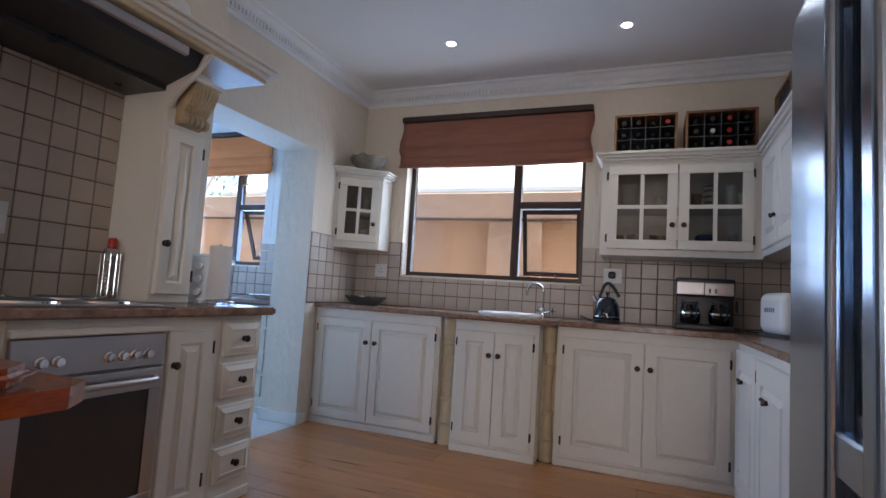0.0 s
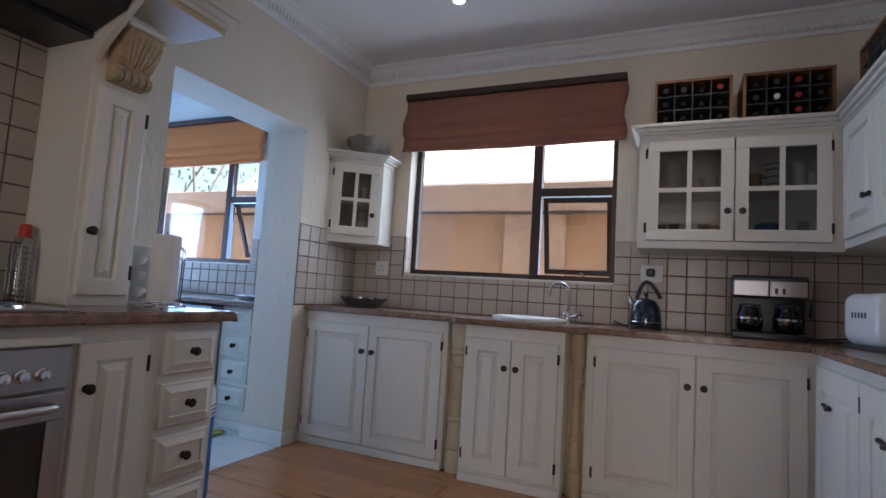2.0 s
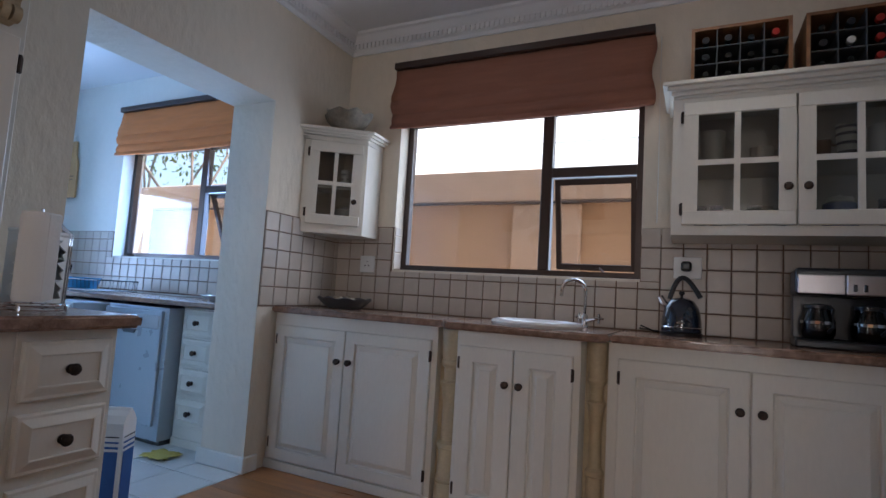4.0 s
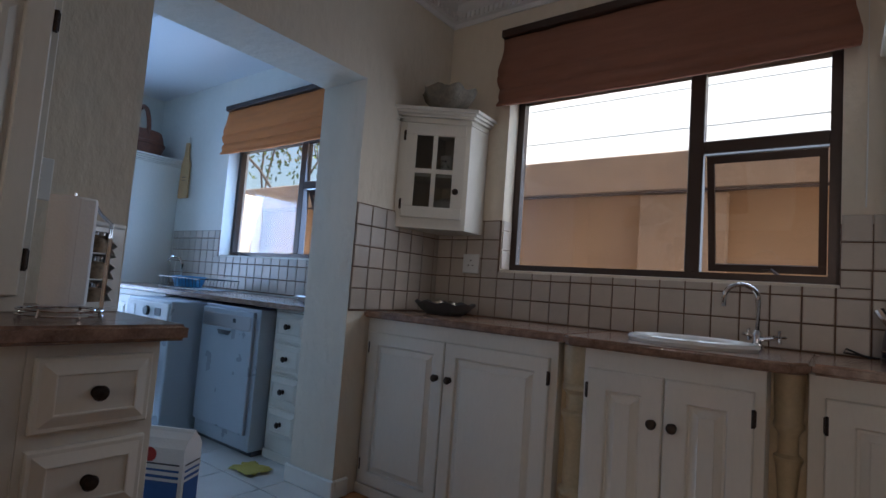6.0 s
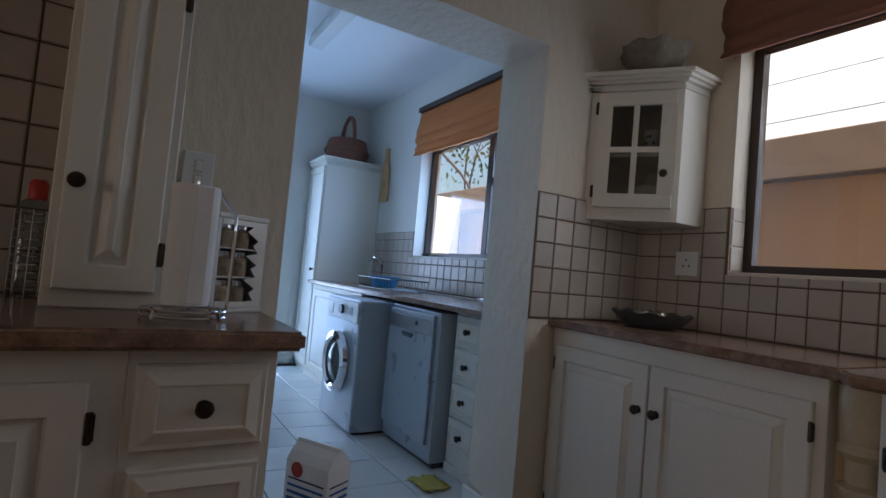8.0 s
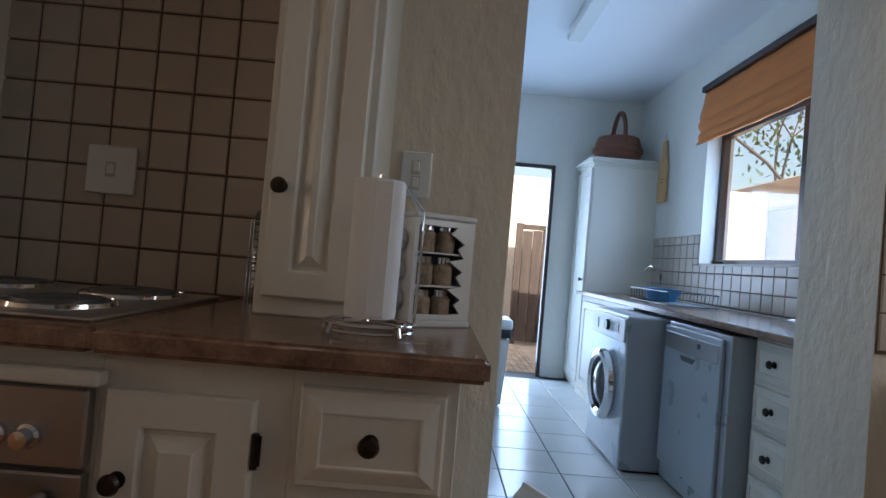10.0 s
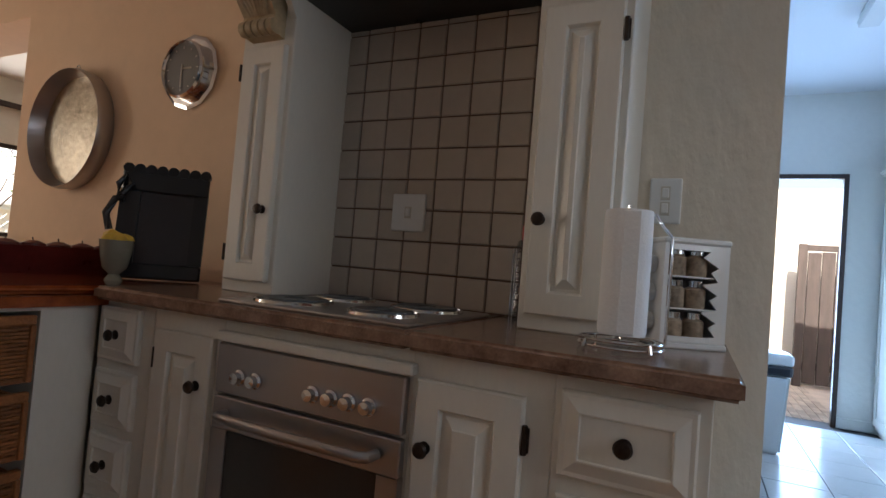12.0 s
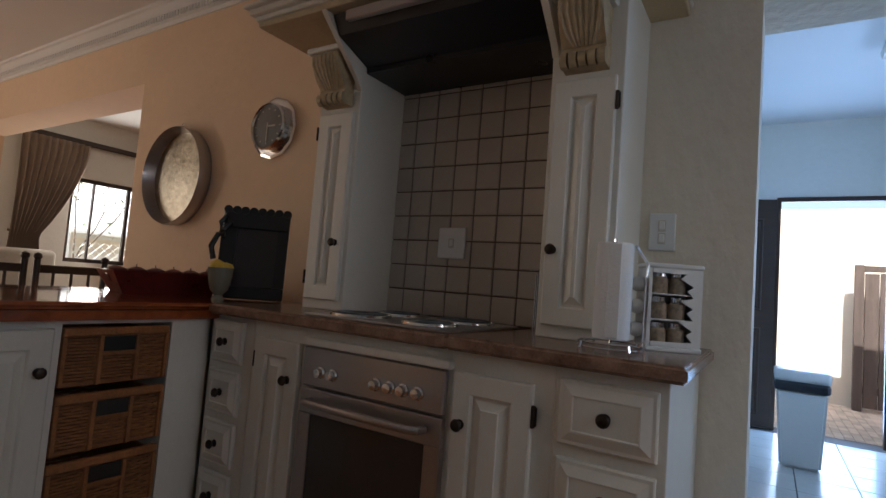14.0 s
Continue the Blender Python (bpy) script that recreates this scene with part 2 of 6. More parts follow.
def wallbox(name, mat, x0, x1, y0, y1, z0, z1, holes=(), along="x", label=""):
    """A wall with thickness; holes are (a0, a1, z0, z1) along it."""
    bm = B()
    a0, a1 = (x0, x1) if along == "x" else (y0, y1)
    xs = sorted({a0, a1, *[v for h in holes for v in h[:2]]})
    zs = sorted({z0, z1, *[v for h in holes for v in h[2:]]})
    grid = {}
    for i in range(len(xs) - 1):
        for j in range(len(zs) - 1):
            ca, cz = (xs[i] + xs[i + 1]) / 2, (zs[j] + zs[j + 1]) / 2
            if any(h[0] < ca < h[1] and h[2] < cz < h[3] for h in holes):
                continue
            if along == "x":
                box(bm, xs[i], xs[i + 1], y0, y1, zs[j], zs[j + 1])
            else:
                box(bm, x0, x1, xs[i], xs[i + 1], zs[j], zs[j + 1])
    bmesh.ops.remove_doubles(bm, verts=bm.verts, dist=1e-5)
    seen = {}
    for f in list(bm.faces):
        seen.setdefault(tuple(round(c, 4) for c in f.calc_center_median()), []).append(f)
    inner = [f for fs in seen.values() if len(fs) > 1 for f in fs]
    bmesh.ops.delete(bm, geom=inner, context="FACES_ONLY")
    bmesh.ops.remove_doubles(bm, verts=bm.verts, dist=1e-5)
    return setting(name, bm, mat, label)


# ---- the plan ----
YN, XW, XE = 4.97, -2.03, 1.42            # kitchen: north, west and east walls
CZ, LZ = 2.8, 2.8                         # ceilings of kitchen and scullery
WT = 0.33                                  # west wall's thickness
OP0, OP1, OPZ = 3.22, 4.27, 2.1           # opening to the scullery
YS = -4.2

# ---- structure ----
wall_north = wallbox("wall_north", WALL, XW - WT, XE + 0.2, YN, YN + 0.2, 0, 3.1, [(-1.59, -0.075, 1.18, 2.2)], "x", "cream plastered wall with a window")
wall_scullery = wallbox("wall_scullery_north", WALLL, -6.0, XW - WT, YN, YN + 0.2, 0, 3.1, [(-4.46, -3.1, 1.2, 2.18)], "x", "white plastered scullery wall with a window")
wall_west = wallbox("wall_west", WALL, XW - WT, XW, 1.6, YN, 0, 3.1, [(OP0, OP1, -0.1, OPZ)], "y", "rough plastered wall with an opening to the scullery")
wallbox("wall_west_dining", WALLW, XW - WT, XW, YS, 1.6, 0, 3.1, [(-3.9, -0.51, -0.1, 2.3)], "y", "peach plastered wall with a wide opening to the dining room")
wallbox("wall_east", WALL, XE, XE + 0.2, YS, YN, 0, 3.1, (), "y", "cream plastered wall")
wallbox("wall_south", WALLW, XW, XE + 0.2, YS - 0.2, YS, 0, 3.1, [(0.25, 1.4, 0.3, 2.45)], "x", "plastered wall with a wide glazed opening")
wallbox("wall_scullery_south", WALLL, -6.0, XW - WT, 2.3, 2.45, 0, 3.1, (), "x", "white plastered scullery wall")
wallbox("wall_scullery_west", WALLL, -6.0, -5.8, 2.45, YN, 0, 3.1, [(3.3, 4.13, -0.1, 2.1)], "y", "white plastered end wall with a yard door")
wallbox("wall_dining_north", WALLL, -6.0, XW - WT, 1.2, 1.35, 0, 3.1, (), "x", "white dining room wall")
wallbox("wall_dining_west", WALLL, -6.2, -6.0, YS - 0.2, 2.3, 0, 3.1, (), "y", "white dining room wall")
wallbox("wall_dining_south", WALLL, -6.0, XW, YS - 0.2, YS, 0, 3.1, [(-4.7, -3.19, 0.98, 2.06)], "x", "white dining room wall with a window")
setting("ceiling_kitchen", box(B(), XW, XE, YS, YN, CZ, CZ + 0.15), CEIL, "smooth white painted ceiling")
setting("ceiling_scullery", box(B(), -5.8, XW - WT, 2.45, YN, LZ, LZ + 0.15), CEIL, "smooth white painted scullery ceiling")
setting("ceiling_dining", box(B(), -6.0, XW - WT, YS, 1.2, LZ, LZ + 0.15), CEIL, "smooth white painted dining ceiling")
# Eaves are added out of view to block sun from the north windows.
setting("sun_blocking_eaves_north", box(B(), -6.02, XE + 0.5, YN + 0.2, YN + 0.85, 2.62, 2.78), WALLL, "plain unseen eaves added to keep the sun off the north windows")
# Unseen roof; its west end is placed to set the gate's shadow line.
setting("roof", box(B(), -6.02, XE + 0.5, YS - 0.6, YN + 0.85, 3.1, 3.14), WALLL, "plain unseen flat roof, its west end set to shade the yard")
setting("floor_base", box(B(), -6.0, XE + 0.2, YS - 0.2, YN, -0.2, -0.012), DGROUT, "screed under the floor finish")


def cornice(name, pts, closed_z, mat=CEIL):
    """Moulded cornice along straight runs (x0, y0, x1, y1, nx, ny): n points into the room."""
    bm = B()
    prof = [(0, 0), (0, -0.13), (0.012, -0.13), (0.016, -0.105), (0.035, -0.1), (0.035, -0.06), (0.05, -0.05), (0.075, -0.02), (0.095, -0.015), (0.1, 0)]
    for x0, y0, x1, y1, nx, ny in pts:
        lo = [bm.verts.new((x0 + nx * a, y0 + ny * a, closed_z + b)) for a, b in prof]
        hi = [bm.verts.new((x1 + nx * a, y1 + ny * a, closed_z + b)) for a, b in prof]
        for k in range(len(prof) - 1):
            bm.faces.new((lo[k], lo[k + 1], hi[k + 1], hi[k]))
        length = math.hypot(x1 - x0, y1 - y0)
        for k in range(int(length / 0.032)):
            s = (k + 0.3) * 0.032 / length
            cx, cy = x0 + (x1 - x0) * s + nx * 0.04, y0 + (y1 - y0) * s + ny * 0.04
            box(bm, cx - 0.008, cx + 0.008, cy - 0.008, cy + 0.008, closed_z - 0.097, closed_z - 0.063)
    return setting(name, bm, mat, "white plaster cornice with a row of dentils")


cornice("cornice", [(XW, YN, XE, YN, 0, -1), (XW, YS, XW, YN, 1, 0), (XE, YS, XE, YN, -1, 0)], CZ)


def skirting(name, x0, x1, y0, y1, mat=WALLL, h=0.09):
    setting(name, box(B(), x0, x1, y0, y1, 0, h, 0.006), mat, "low plaster skirting")


skirting("baseboard_pillar_east", XW, XW + 0.02, OP1, 4.36)
skirting("baseboard_pillar_south", XW - WT - 0.02, XW + 0.02, OP1 - 0.02, OP1)
skirting("baseboard_end_wall", -5.8, -5.785, 4.13, 4.38)

# ---- windows ----


def window(name, x0, x1, z0, z1, y, mull, transom, label, open_deg=14):
    """Aluminium window in a wall that faces south: fixed light on the west, top light and awning sash on the east."""
    w = tagged(new(name), label, "window", kind="structure")
    w.matrix_world = pose(0, y, 0)
    f = 0.04
    bm = B()
    box(bm, x0, x1, -0.025, 0.025, z0, z0 + f), box(bm, x0, x1, -0.025, 0.025, z1 - f, z1)
    box(bm, x0, x0 + f, -0.024, 0.024, z0 + f, z1 - f), box(bm, x1 - f, x1, -0.024, 0.024, z0 + f, z1 - f)
    part("window_frame", bm, FRAME, w)
    part("mullion", box(B(), mull - 0.033, mull + 0.033, -0.03, 0.03, z0 + f, z1 - f, 0.004), FRAME, w)
    part("transom", box(B(), mull + 0.033, x1 - f, -0.03, 0.03, transom - 0.03, transom + 0.03, 0.004), FRAME, w)
    p = part("pane", box(B(), x0 + f, mull - 0.033, -0.003, 0.003, z0 + f, z1 - f), PANE, w, "clear fixed pane")
    q = part("pane", box(B(), mull + 0.033, x1 - f, -0.003, 0.003, transom + 0.03, z1 - f), PANE, w, "clear top pane")
    for g in (p, q):
        g.visible_shadow = False
    bm = B()
    a0, a1, h = mull + 0.04, x1 - f - 0.006, transom - 0.034 - z0 - f
    box(bm, a0, a1, -0.015, 0.015, -0.035, 0), box(bm, a0, a1, -0.015, 0.015, -h, -h + 0.035)
    box(bm, a0, a0 + 0.03, -0.014, 0.014, -h + 0.035, -0.035), box(bm, a1 - 0.03, a1, -0.014, 0.014, -h + 0.035, -0.035)
    s = part("sash", bm, FRAME, w, "dark awning sash pushed open at the bottom")
    s.matrix_local = pose(0, 0.03, transom - 0.03, open_deg, 0, 0)
    g = part("sash_pane", box(B(), a0 + 0.03, a1 - 0.03, -0.003, 0.003, -h + 0.035, -0.035), PANE, s)
    g.visible_shadow = False
    part("stay", tube(B(), [((a0 + a1) / 2, -0.03, -h + 0.01), ((a0 + a1) / 2 + 0.03, -0.04, -h + 0.02), ((a0 + a1) / 2 + 0.07, -0.1, -h + 0.0)], 0.007, 6), FRAME, s, "window stay arm")
    return w


window("window_1", -1.59, -0.075, 1.18, 2.2, 5.1, -0.625, 1.8, "dark aluminium window with an open awning sash")
window("window_2", -4.46, -3.1, 1.2, 2.18, 5.1, -3.53, 1.79, "dark aluminium scullery window with an open sash", 22)
setting("window_sill_kitchen", box(B(), -1.59, -0.075, YN + 0.005, 5.07, 1.165, 1.184, 0.003), TILE, "tiled window sill")
setting("window_sill_scullery", box(B(), -4.46, -3.1, YN + 0.005, 5.07, 1.185, 1.204, 0.003), TILE, "tiled window sill")
bm = B()
for x, w in ((-4.7, 0.05), (-3.95, 0.04), (-3.5, 0.02), (-3.25, 0.06)):
    box(bm, x, x + w, -0.02, 0.02, 0.98, 2.06)
box(bm, -4.65, -3.25, -0.019, 0.019, 0.98, 1.03), box(bm, -4.65, -3.25, -0.019, 0.019, 2.01, 2.06)
w3 = tagged(new("window_3"), "dark framed dining room window", "window", kind="structure")
w3.matrix_world = pose(0, YS - 0.1, 0)
part("window_frame", bm, FRAME, w3)


def roman_blind(name, x0, x1, ztop, zbot, y, mat, label):
    """A half raised Roman blind: flat head and stacked, sagging folds."""
    t = thing(name, label, "blind", ((x0 + x1) / 2, y, 0))
    hw = (x1 - x0) / 2
    part("headrail", box(B(), -hw, hw, -0.045, 0.02, ztop - 0.045, ztop, 0.006, 2), DARKWOOD, t, "dark stained wooden head rail")
    bm = B()
    n, span = 36, ztop - 0.045 - zbot
    rows = []
    for j in range(n + 1):
        s = j / n
        z = ztop - 0.045 - span * s
        bulge = 0.012 + 0.016 * s + (0.018 * abs(math.sin(s * s * 3.5 * math.pi)) ** 0.7 + 0.012 * s)
        rows.append([bm.verts.new((-hw + 2 * hw * i / 24 + (0.012 * math.sin(s * 9) if i in (0, 24) else 0), -bulge - 0.004 * math.sin(i * 1.3 + j * 0.4), z - 0.012 * s * math.sin(math.pi * i / 24))) for i in range(25)])
    for a, b in zip(rows, rows[1:]):
        for k in range(24):
            bm.faces.new((a[k], a[k + 1], b[k + 1], b[k]))
    ob = part("folded_fabric", bm, mat, t, smooth=True)
    sol = ob.modifiers.new("thickness", "SOLIDIFY")
    sol.thickness = 0.012
    part("cord", tube(B(), [(hw + 0.03, 0.0, ztop - 0.06), (hw + 0.032, -0.005, zbot - 0.35), (hw + 0.03, 0, zbot - 0.62)], 0.003, 5), WHITEP, t, "thin white pull cord")
    return t


roman_blind("kitchen_roman_blind", -1.64, -0.03, 2.55, 2.1, YN - 0.02, BLINDK, "half raised terracotta fabric blind over the kitchen window")
roman_blind("scullery_roman_blind", -4.48, -3.02, 2.53, 2.09, YN - 0.02, BLINDL, "half raised orange fabric blind over the scullery window")

# ---- cabinets ----


def knob(parent, x, z, y=0.0):
    m = Matrix.Translation((x, y, z)) @ Matrix.Rotation(radians(90), 4, "X")
    return part("knob", lathe(B(), [(0.014, 0), (0.014, 0.002), (0.006, 0.004), (0.006, 0.012), (0.014, 0.016), (0.0175, 0.022), (0.014, 0.028), (0.006, 0.031), (0.0001, 0.031)], 14, m=m), BRONZE, parent, "aged bronze knob", True)


def hinge(parent, x, z, y=0.0):
    bm = rod(B(), (x, y - 0.004, z - 0.028), (x, y - 0.004, z + 0.028), 0.006, 8)
    box(bm, x - 0.009, x + 0.009, y - 0.003, y, z - 0.024, z + 0.024)
    return part("hinge", bm, BRONZE, parent, "aged bronze hinge")


def panel_door(parent, x0, x1, z0, z1, fw=0.065, kx=None, kz=None, hx=None, name="door", mat=PAINT, pull=False, cathedral=False):
    """A raised and fielded door proud of the carcass front (local y = 0)."""
    steps = [(0, 0), (0, -0.016), (0.004, -0.02), (fw, -0.02), (fw + 0.003, -0.0165), (fw + 0.006, -0.0085), (fw + 0.013, -0.0085), (fw + 0.034, -0.0195), (fw + 0.0365, -0.0225)]
    d = part(name, rings(B(), x0, x1, z0, z1, steps), mat, parent)
    if kx is not None:
        if pull:
            bm = tube(B(), [(kx - 0.045, -0.035, kz), (kx - 0.02, -0.042, kz + 0.006), (kx, -0.035, kz), (kx + 0.02, -0.042, kz - 0.006), (kx + 0.045, -0.035, kz)], 0.009, 8)
            rod(bm, (kx, -0.018, kz), (kx, -0.04, kz), 0.007)
            part("knob", bm, BRONZE, d, "twisted bronze bar knob", True)
        else:
            knob(d, kx, kz, -0.02)
    if hx is not None:
        for z in (z0 + 0.09, z1 - 0.08):
            hinge(d, hx, z, -0.012)
    return d


def drawer(parent, x0, x1, z0, z1, mat=PAINT):
    steps = [(0, 0), (0, -0.012), (0.004, -0.016), (0.012, -0.016), (0.035, -0.026), (0.038, -0.026), (0.04, -0.022), (0.045, -0.022)]
    d = part("drawer", rings(B(), x0, x1, z0, z1, steps), mat, parent)
    knob(d, (x0 + x1) / 2, (z0 + z1) / 2, -0.022)
    return d


def carcass(parent, x0, x1, depth, z0=0.0, z1=0.88, plinth=True, mat=PAINT):
    part("body", box(B(), x0, x1, 0.0, depth, z0 + (0.05 if plinth else 0), z1, 0.002), mat, parent)
    if plinth:
        part("plinth", box(B(), x0, x1, -0.012, depth, z0, z0 + 0.05, 0.004), mat, parent, "low moulded plinth")


def reeded(parent, x0, x1):
    """Narrow turned half column between cabinet units."""
    c = (x0 + x1) / 2
    part("recess_panel", box(B(), x0, x1, 0.055, 0.07, 0, 0.88), CREAM, parent, "worn cream recessed panel")
    r = (x1 - x0) / 2 - 0.008
    prof = [(r, 0), (r, 0.13), (r * 0.82, 0.135), (r, 0.15), (r * 0.82, 0.165), (r * 0.78, 0.29), (r * 0.95, 0.3), (r * 0.95, 0.315), (r * 0.66, 0.33), (r * 0.6, 0.5), (r * 0.8, 0.585), (r * 0.95, 0.6), (r * 0.95, 0.61), (r * 0.66, 0.62), (r * 0.66, 0.68), (r * 0.98, 0.7), (r * 0.98, 0.712), (r * 0.86, 0.722), (r * 0.95, 0.76), (r, 0.87)]
    part("turned_column", lathe(B(), prof, 20, (c, 0.045, 0)), CREAM, parent, "worn cream turned half column", True)


# north run: front faces at y = 4.43, sink unit stands forward
FN = 4.43
u = thing("base_cabinet", "antique white two-door base cabinet under the worktop", "cabinet", (0, FN, 0))
carcass(u, -2.03, -0.97, 0.53)
panel_door(u, -2.0, -1.52, 0.06, 0.81, 0.06, -1.555, 0.645, -1.995)
panel_door(u, -1.515, -1.0, 0.06, 0.81, 0.06, -1.48, 0.645, -1.003)
u = thing("sink_cabinet", "antique white two-door sink cabinet that stands forward", "cabinet", (0, FN - 0.08, 0))
carcass(u, -0.828, -0.25, 0.61)
panel_door(u, -0.81, -0.545, 0.07, 0.81, 0.07, -0.575, 0.655, -0.808)
panel_door(u, -0.54, -0.28, 0.07, 0.81, 0.07, -0.51, 0.655, -0.282)
for a, b in ((-0.97, -0.84), (-0.25, -0.147)):
    u = thing("turned_pilaster", "worn cream turned pilaster beside the sink cabinet", "pilaster", (0, FN, 0), group="sink pilasters")
    reeded(u, a, b)
u = thing("base_cabinet", "wide antique white two-door base cabinet below the coffee maker", "cabinet", (0, FN, 0))
carcass(u, -0.147, 0.9, 0.53)
panel_door(u, -0.105, 0.385, 0.07, 0.815, 0.07, 0.35, 0.66, -0.1)
panel_door(u, 0.39, 0.86, 0.07, 0.815, 0.07, 0.425, 0.66, 0.858)
# east run
FE = 0.9
u = thing("base_cabinet", "bluish white panelled base cabinet beside the fridge", "cabinet", (FE, 0, 0), -90)
carcass(u, -4.43, -2.4, 0.5)
panel_door(u, -4.38, -3.76, 0.07, 0.83, 0.1, -4.12, 0.68, None, pull=True)
panel_door(u, -3.75, -3.1, 0.07, 0.83, 0.1, -3.47, 0.68, -3.76, pull=True)
panel_door(u, -3.09, -2.42, 0.07, 0.83, 0.1, None, None, None)


def sections(name, polys, z0, z1, mat, label):
    """A worktop laid in butted sections, each with a rounded edge."""
    t = thing(name, label, "worktop")
    for pts in polys:
        bm = prism(B(), pts, z0, z1, "z")
        bmesh.ops.bevel(bm, geom=[e for e in bm.edges if abs(e.verts[0].co.z - e.verts[1].co.z) < 1e-4], offset=0.008, segments=3, affect="EDGES")
        part("worktop_section", bm, mat, t)
    return t


def worktop(name, pts, z0, z1, mat, label, r=0.014):
    bm = prism(B(), pts, z0, z1, "z")
    bmesh.ops.bevel(bm, geom=[e for e in bm.edges if abs(e.verts[0].co.z - e.verts[1].co.z) < 1e-4], offset=r, segments=3, affect="EDGES")
    return tagged(part(name, bm, mat, None, label), category="worktop")


sections("worktop", [[(-2.03, YN), (-2.03, 4.39), (-0.931, 4.39), (-0.931, YN)], [(-0.93, YN), (-0.93, 4.375), (-0.88, 4.31), (-0.19, 4.31), (-0.14, 4.375), (-0.14, YN)], [(-0.139, YN), (-0.139, 4.39), (XE, 4.39), (XE, YN)], [(0.86, 4.389), (0.86, 2.38), (XE, 2.38), (XE, 4.389)]], 0.88, 0.915, GRANITE, "polished brown speckled worktop along the window wall")

# upper cabinets on the north wall


def shelfthings(parent, x0, x1, zs):
    for z in zs:
        part("shelf", box(B(), x0, x1, 0.02, 0.33, z, z + 0.016), PAINT, parent)


def glazed_door(parent, x0, x1, z0, z1, kx, kz, hx):
    f = 0.062
    d = B()
    box(d, x0, x1, -0.02, 0, z0, z0 + f, 0.003), box(d, x0, x1, -0.02, 0, z1 - f, z1, 0.003)
    box(d, x0, x0 + f, -0.0199, 0, z0 + f, z1 - f), box(d, x1 - f, x1, -0.0199, 0, z0 + f, z1 - f)
    xm, zm = (x0 + x1) / 2, (z0 + z1) / 2
    d = part("door", d, PAINT, parent, "white glazed door")
    for a, b, c, e, y in ((xm - 0.012, xm + 0.012, z0 + f, z1 - f, -0.017), (x0 + f, xm - 0.012, zm - 0.012, zm + 0.012, -0.016), (xm + 0.012, x1 - f, zm - 0.012, zm + 0.012, -0.016)):
        part("glazing_bar", box(B(), a, b, y, -0.004, c, e), PAINT, d)
    g = part("pane", box(B(), x0 + f - 0.004, x1 - f + 0.004, -0.0035, -0.0015, z0 + f - 0.004, z1 - f + 0.004), CABGLASS, d, "cabinet glass tinted to put shade on the shelves behind")
    g.visible_shadow = False
    knob(d, kx, kz, -0.02)
    for z in (z0 + 0.07, z1 - 0.07):
        hinge(d, hx, z, -0.012)


def shell(parent, x0, x1, depth, z0, z1, mat=PAINT):
    bm = B()
    box(bm, x0, x0 + 0.018, 0, depth, z0, z1), box(bm, x1 - 0.018, x1, 0, depth, z0, z1)
    box(bm, x0 + 0.018, x1 - 0.018, 0, depth, z0, z0 + 0.018), box(bm, x0 + 0.018, x1 - 0.018, 0, depth, z1 - 0.018, z1)
    box(bm, x0 + 0.018, x1 - 0.018, depth - 0.01, depth, z0 + 0.018, z1 - 0.018)
    part("body", bm, mat, parent)


def crown(parent, x0, x1, z, depth, ends=(True, True), mat=PAINT):
    """A moulded cornice on top of a cabinet: stepped profile."""
    bm = B()
    for k, (o, a, b) in enumerate(((0.008, -0.03, -0.018), (0.02, -0.018, 0.0), (0.038, 0.0, 0.02), (0.055, 0.02, 0.04))):
        box(bm, x0 - (o if ends[0] else 0), x1 + (o if ends[1] else 0), -o, depth - 0.001 * k, z + a, z + b, 0.003)
    part("crown_moulding", bm, mat, parent, "stepped crown moulding")


FU = 4.62
u = thing("wall_cabinet", "white wall cabinet with two glazed doors full of glassware", "cabinet", (0, FU, 0))
shell(u, 0.08, 1.05, 0.34, 1.375, 2.04)
shelfthings(u, 0.11, 1.03, (1.7,))
for b in ((0.08, 0.125, -0.001, 0.018, 1.385, 2.03), (0.125, 0.995, -0.0005, 0.018, 1.375, 1.418), (0.125, 0.995, -0.0005, 0.018, 1.987, 2.035), (0.995, 1.05, -0.0007, 0.018, 1.385, 2.03)):
    part("face_frame", box(B(), *b), PAINT, u)
glazed_door(u, 0.125, 0.56, 1.42, 1.985, 0.53, 1.58, 0.122)
glazed_door(u, 0.567, 0.995, 1.42, 1.985, 0.6, 1.58, 0.995)
crown(u, 0.09, 1.05, 2.04, 0.34, (True, False))
u = thing("wall_cabinet", "cream white two-door wall cabinet above the toaster", "cabinet", (1.05, 0, 0), -90)
part("body", box(B(), -4.96, -2.9, 0.0, 0.36, 1.39, 2.04, 0.002), PAINT, u)
panel_door(u, -4.57, -4.13, 1.43, 1.99, 0.07, -4.18, 1.58, None, pull=True)
panel_door(u, -4.125, -3.62, 1.43, 1.99, 0.07, None, None, -3.615)
panel_door(u, -3.6, -2.95, 1.43, 1.99, 0.07, None, None, None)
crown(u, -4.6, -2.9, 2.04, 0.36, (False, False))
# corner cabinet with a diagonal front
u = thing("corner_cabinet", "small white glazed corner wall cabinet", "cabinet", (-1.87, 4.67, 0), 36)
CORNER = [(-0.2, 0), (0.19, 0), (0.295, 0.143), (0.035, 0.333), (-0.24, -0.05)]     # front, return to the north wall, room corner, west wall


def corner_board(name, z0, z1):
    part(name, prism(B(), CORNER, z0, z1, "z"), PAINT, u)


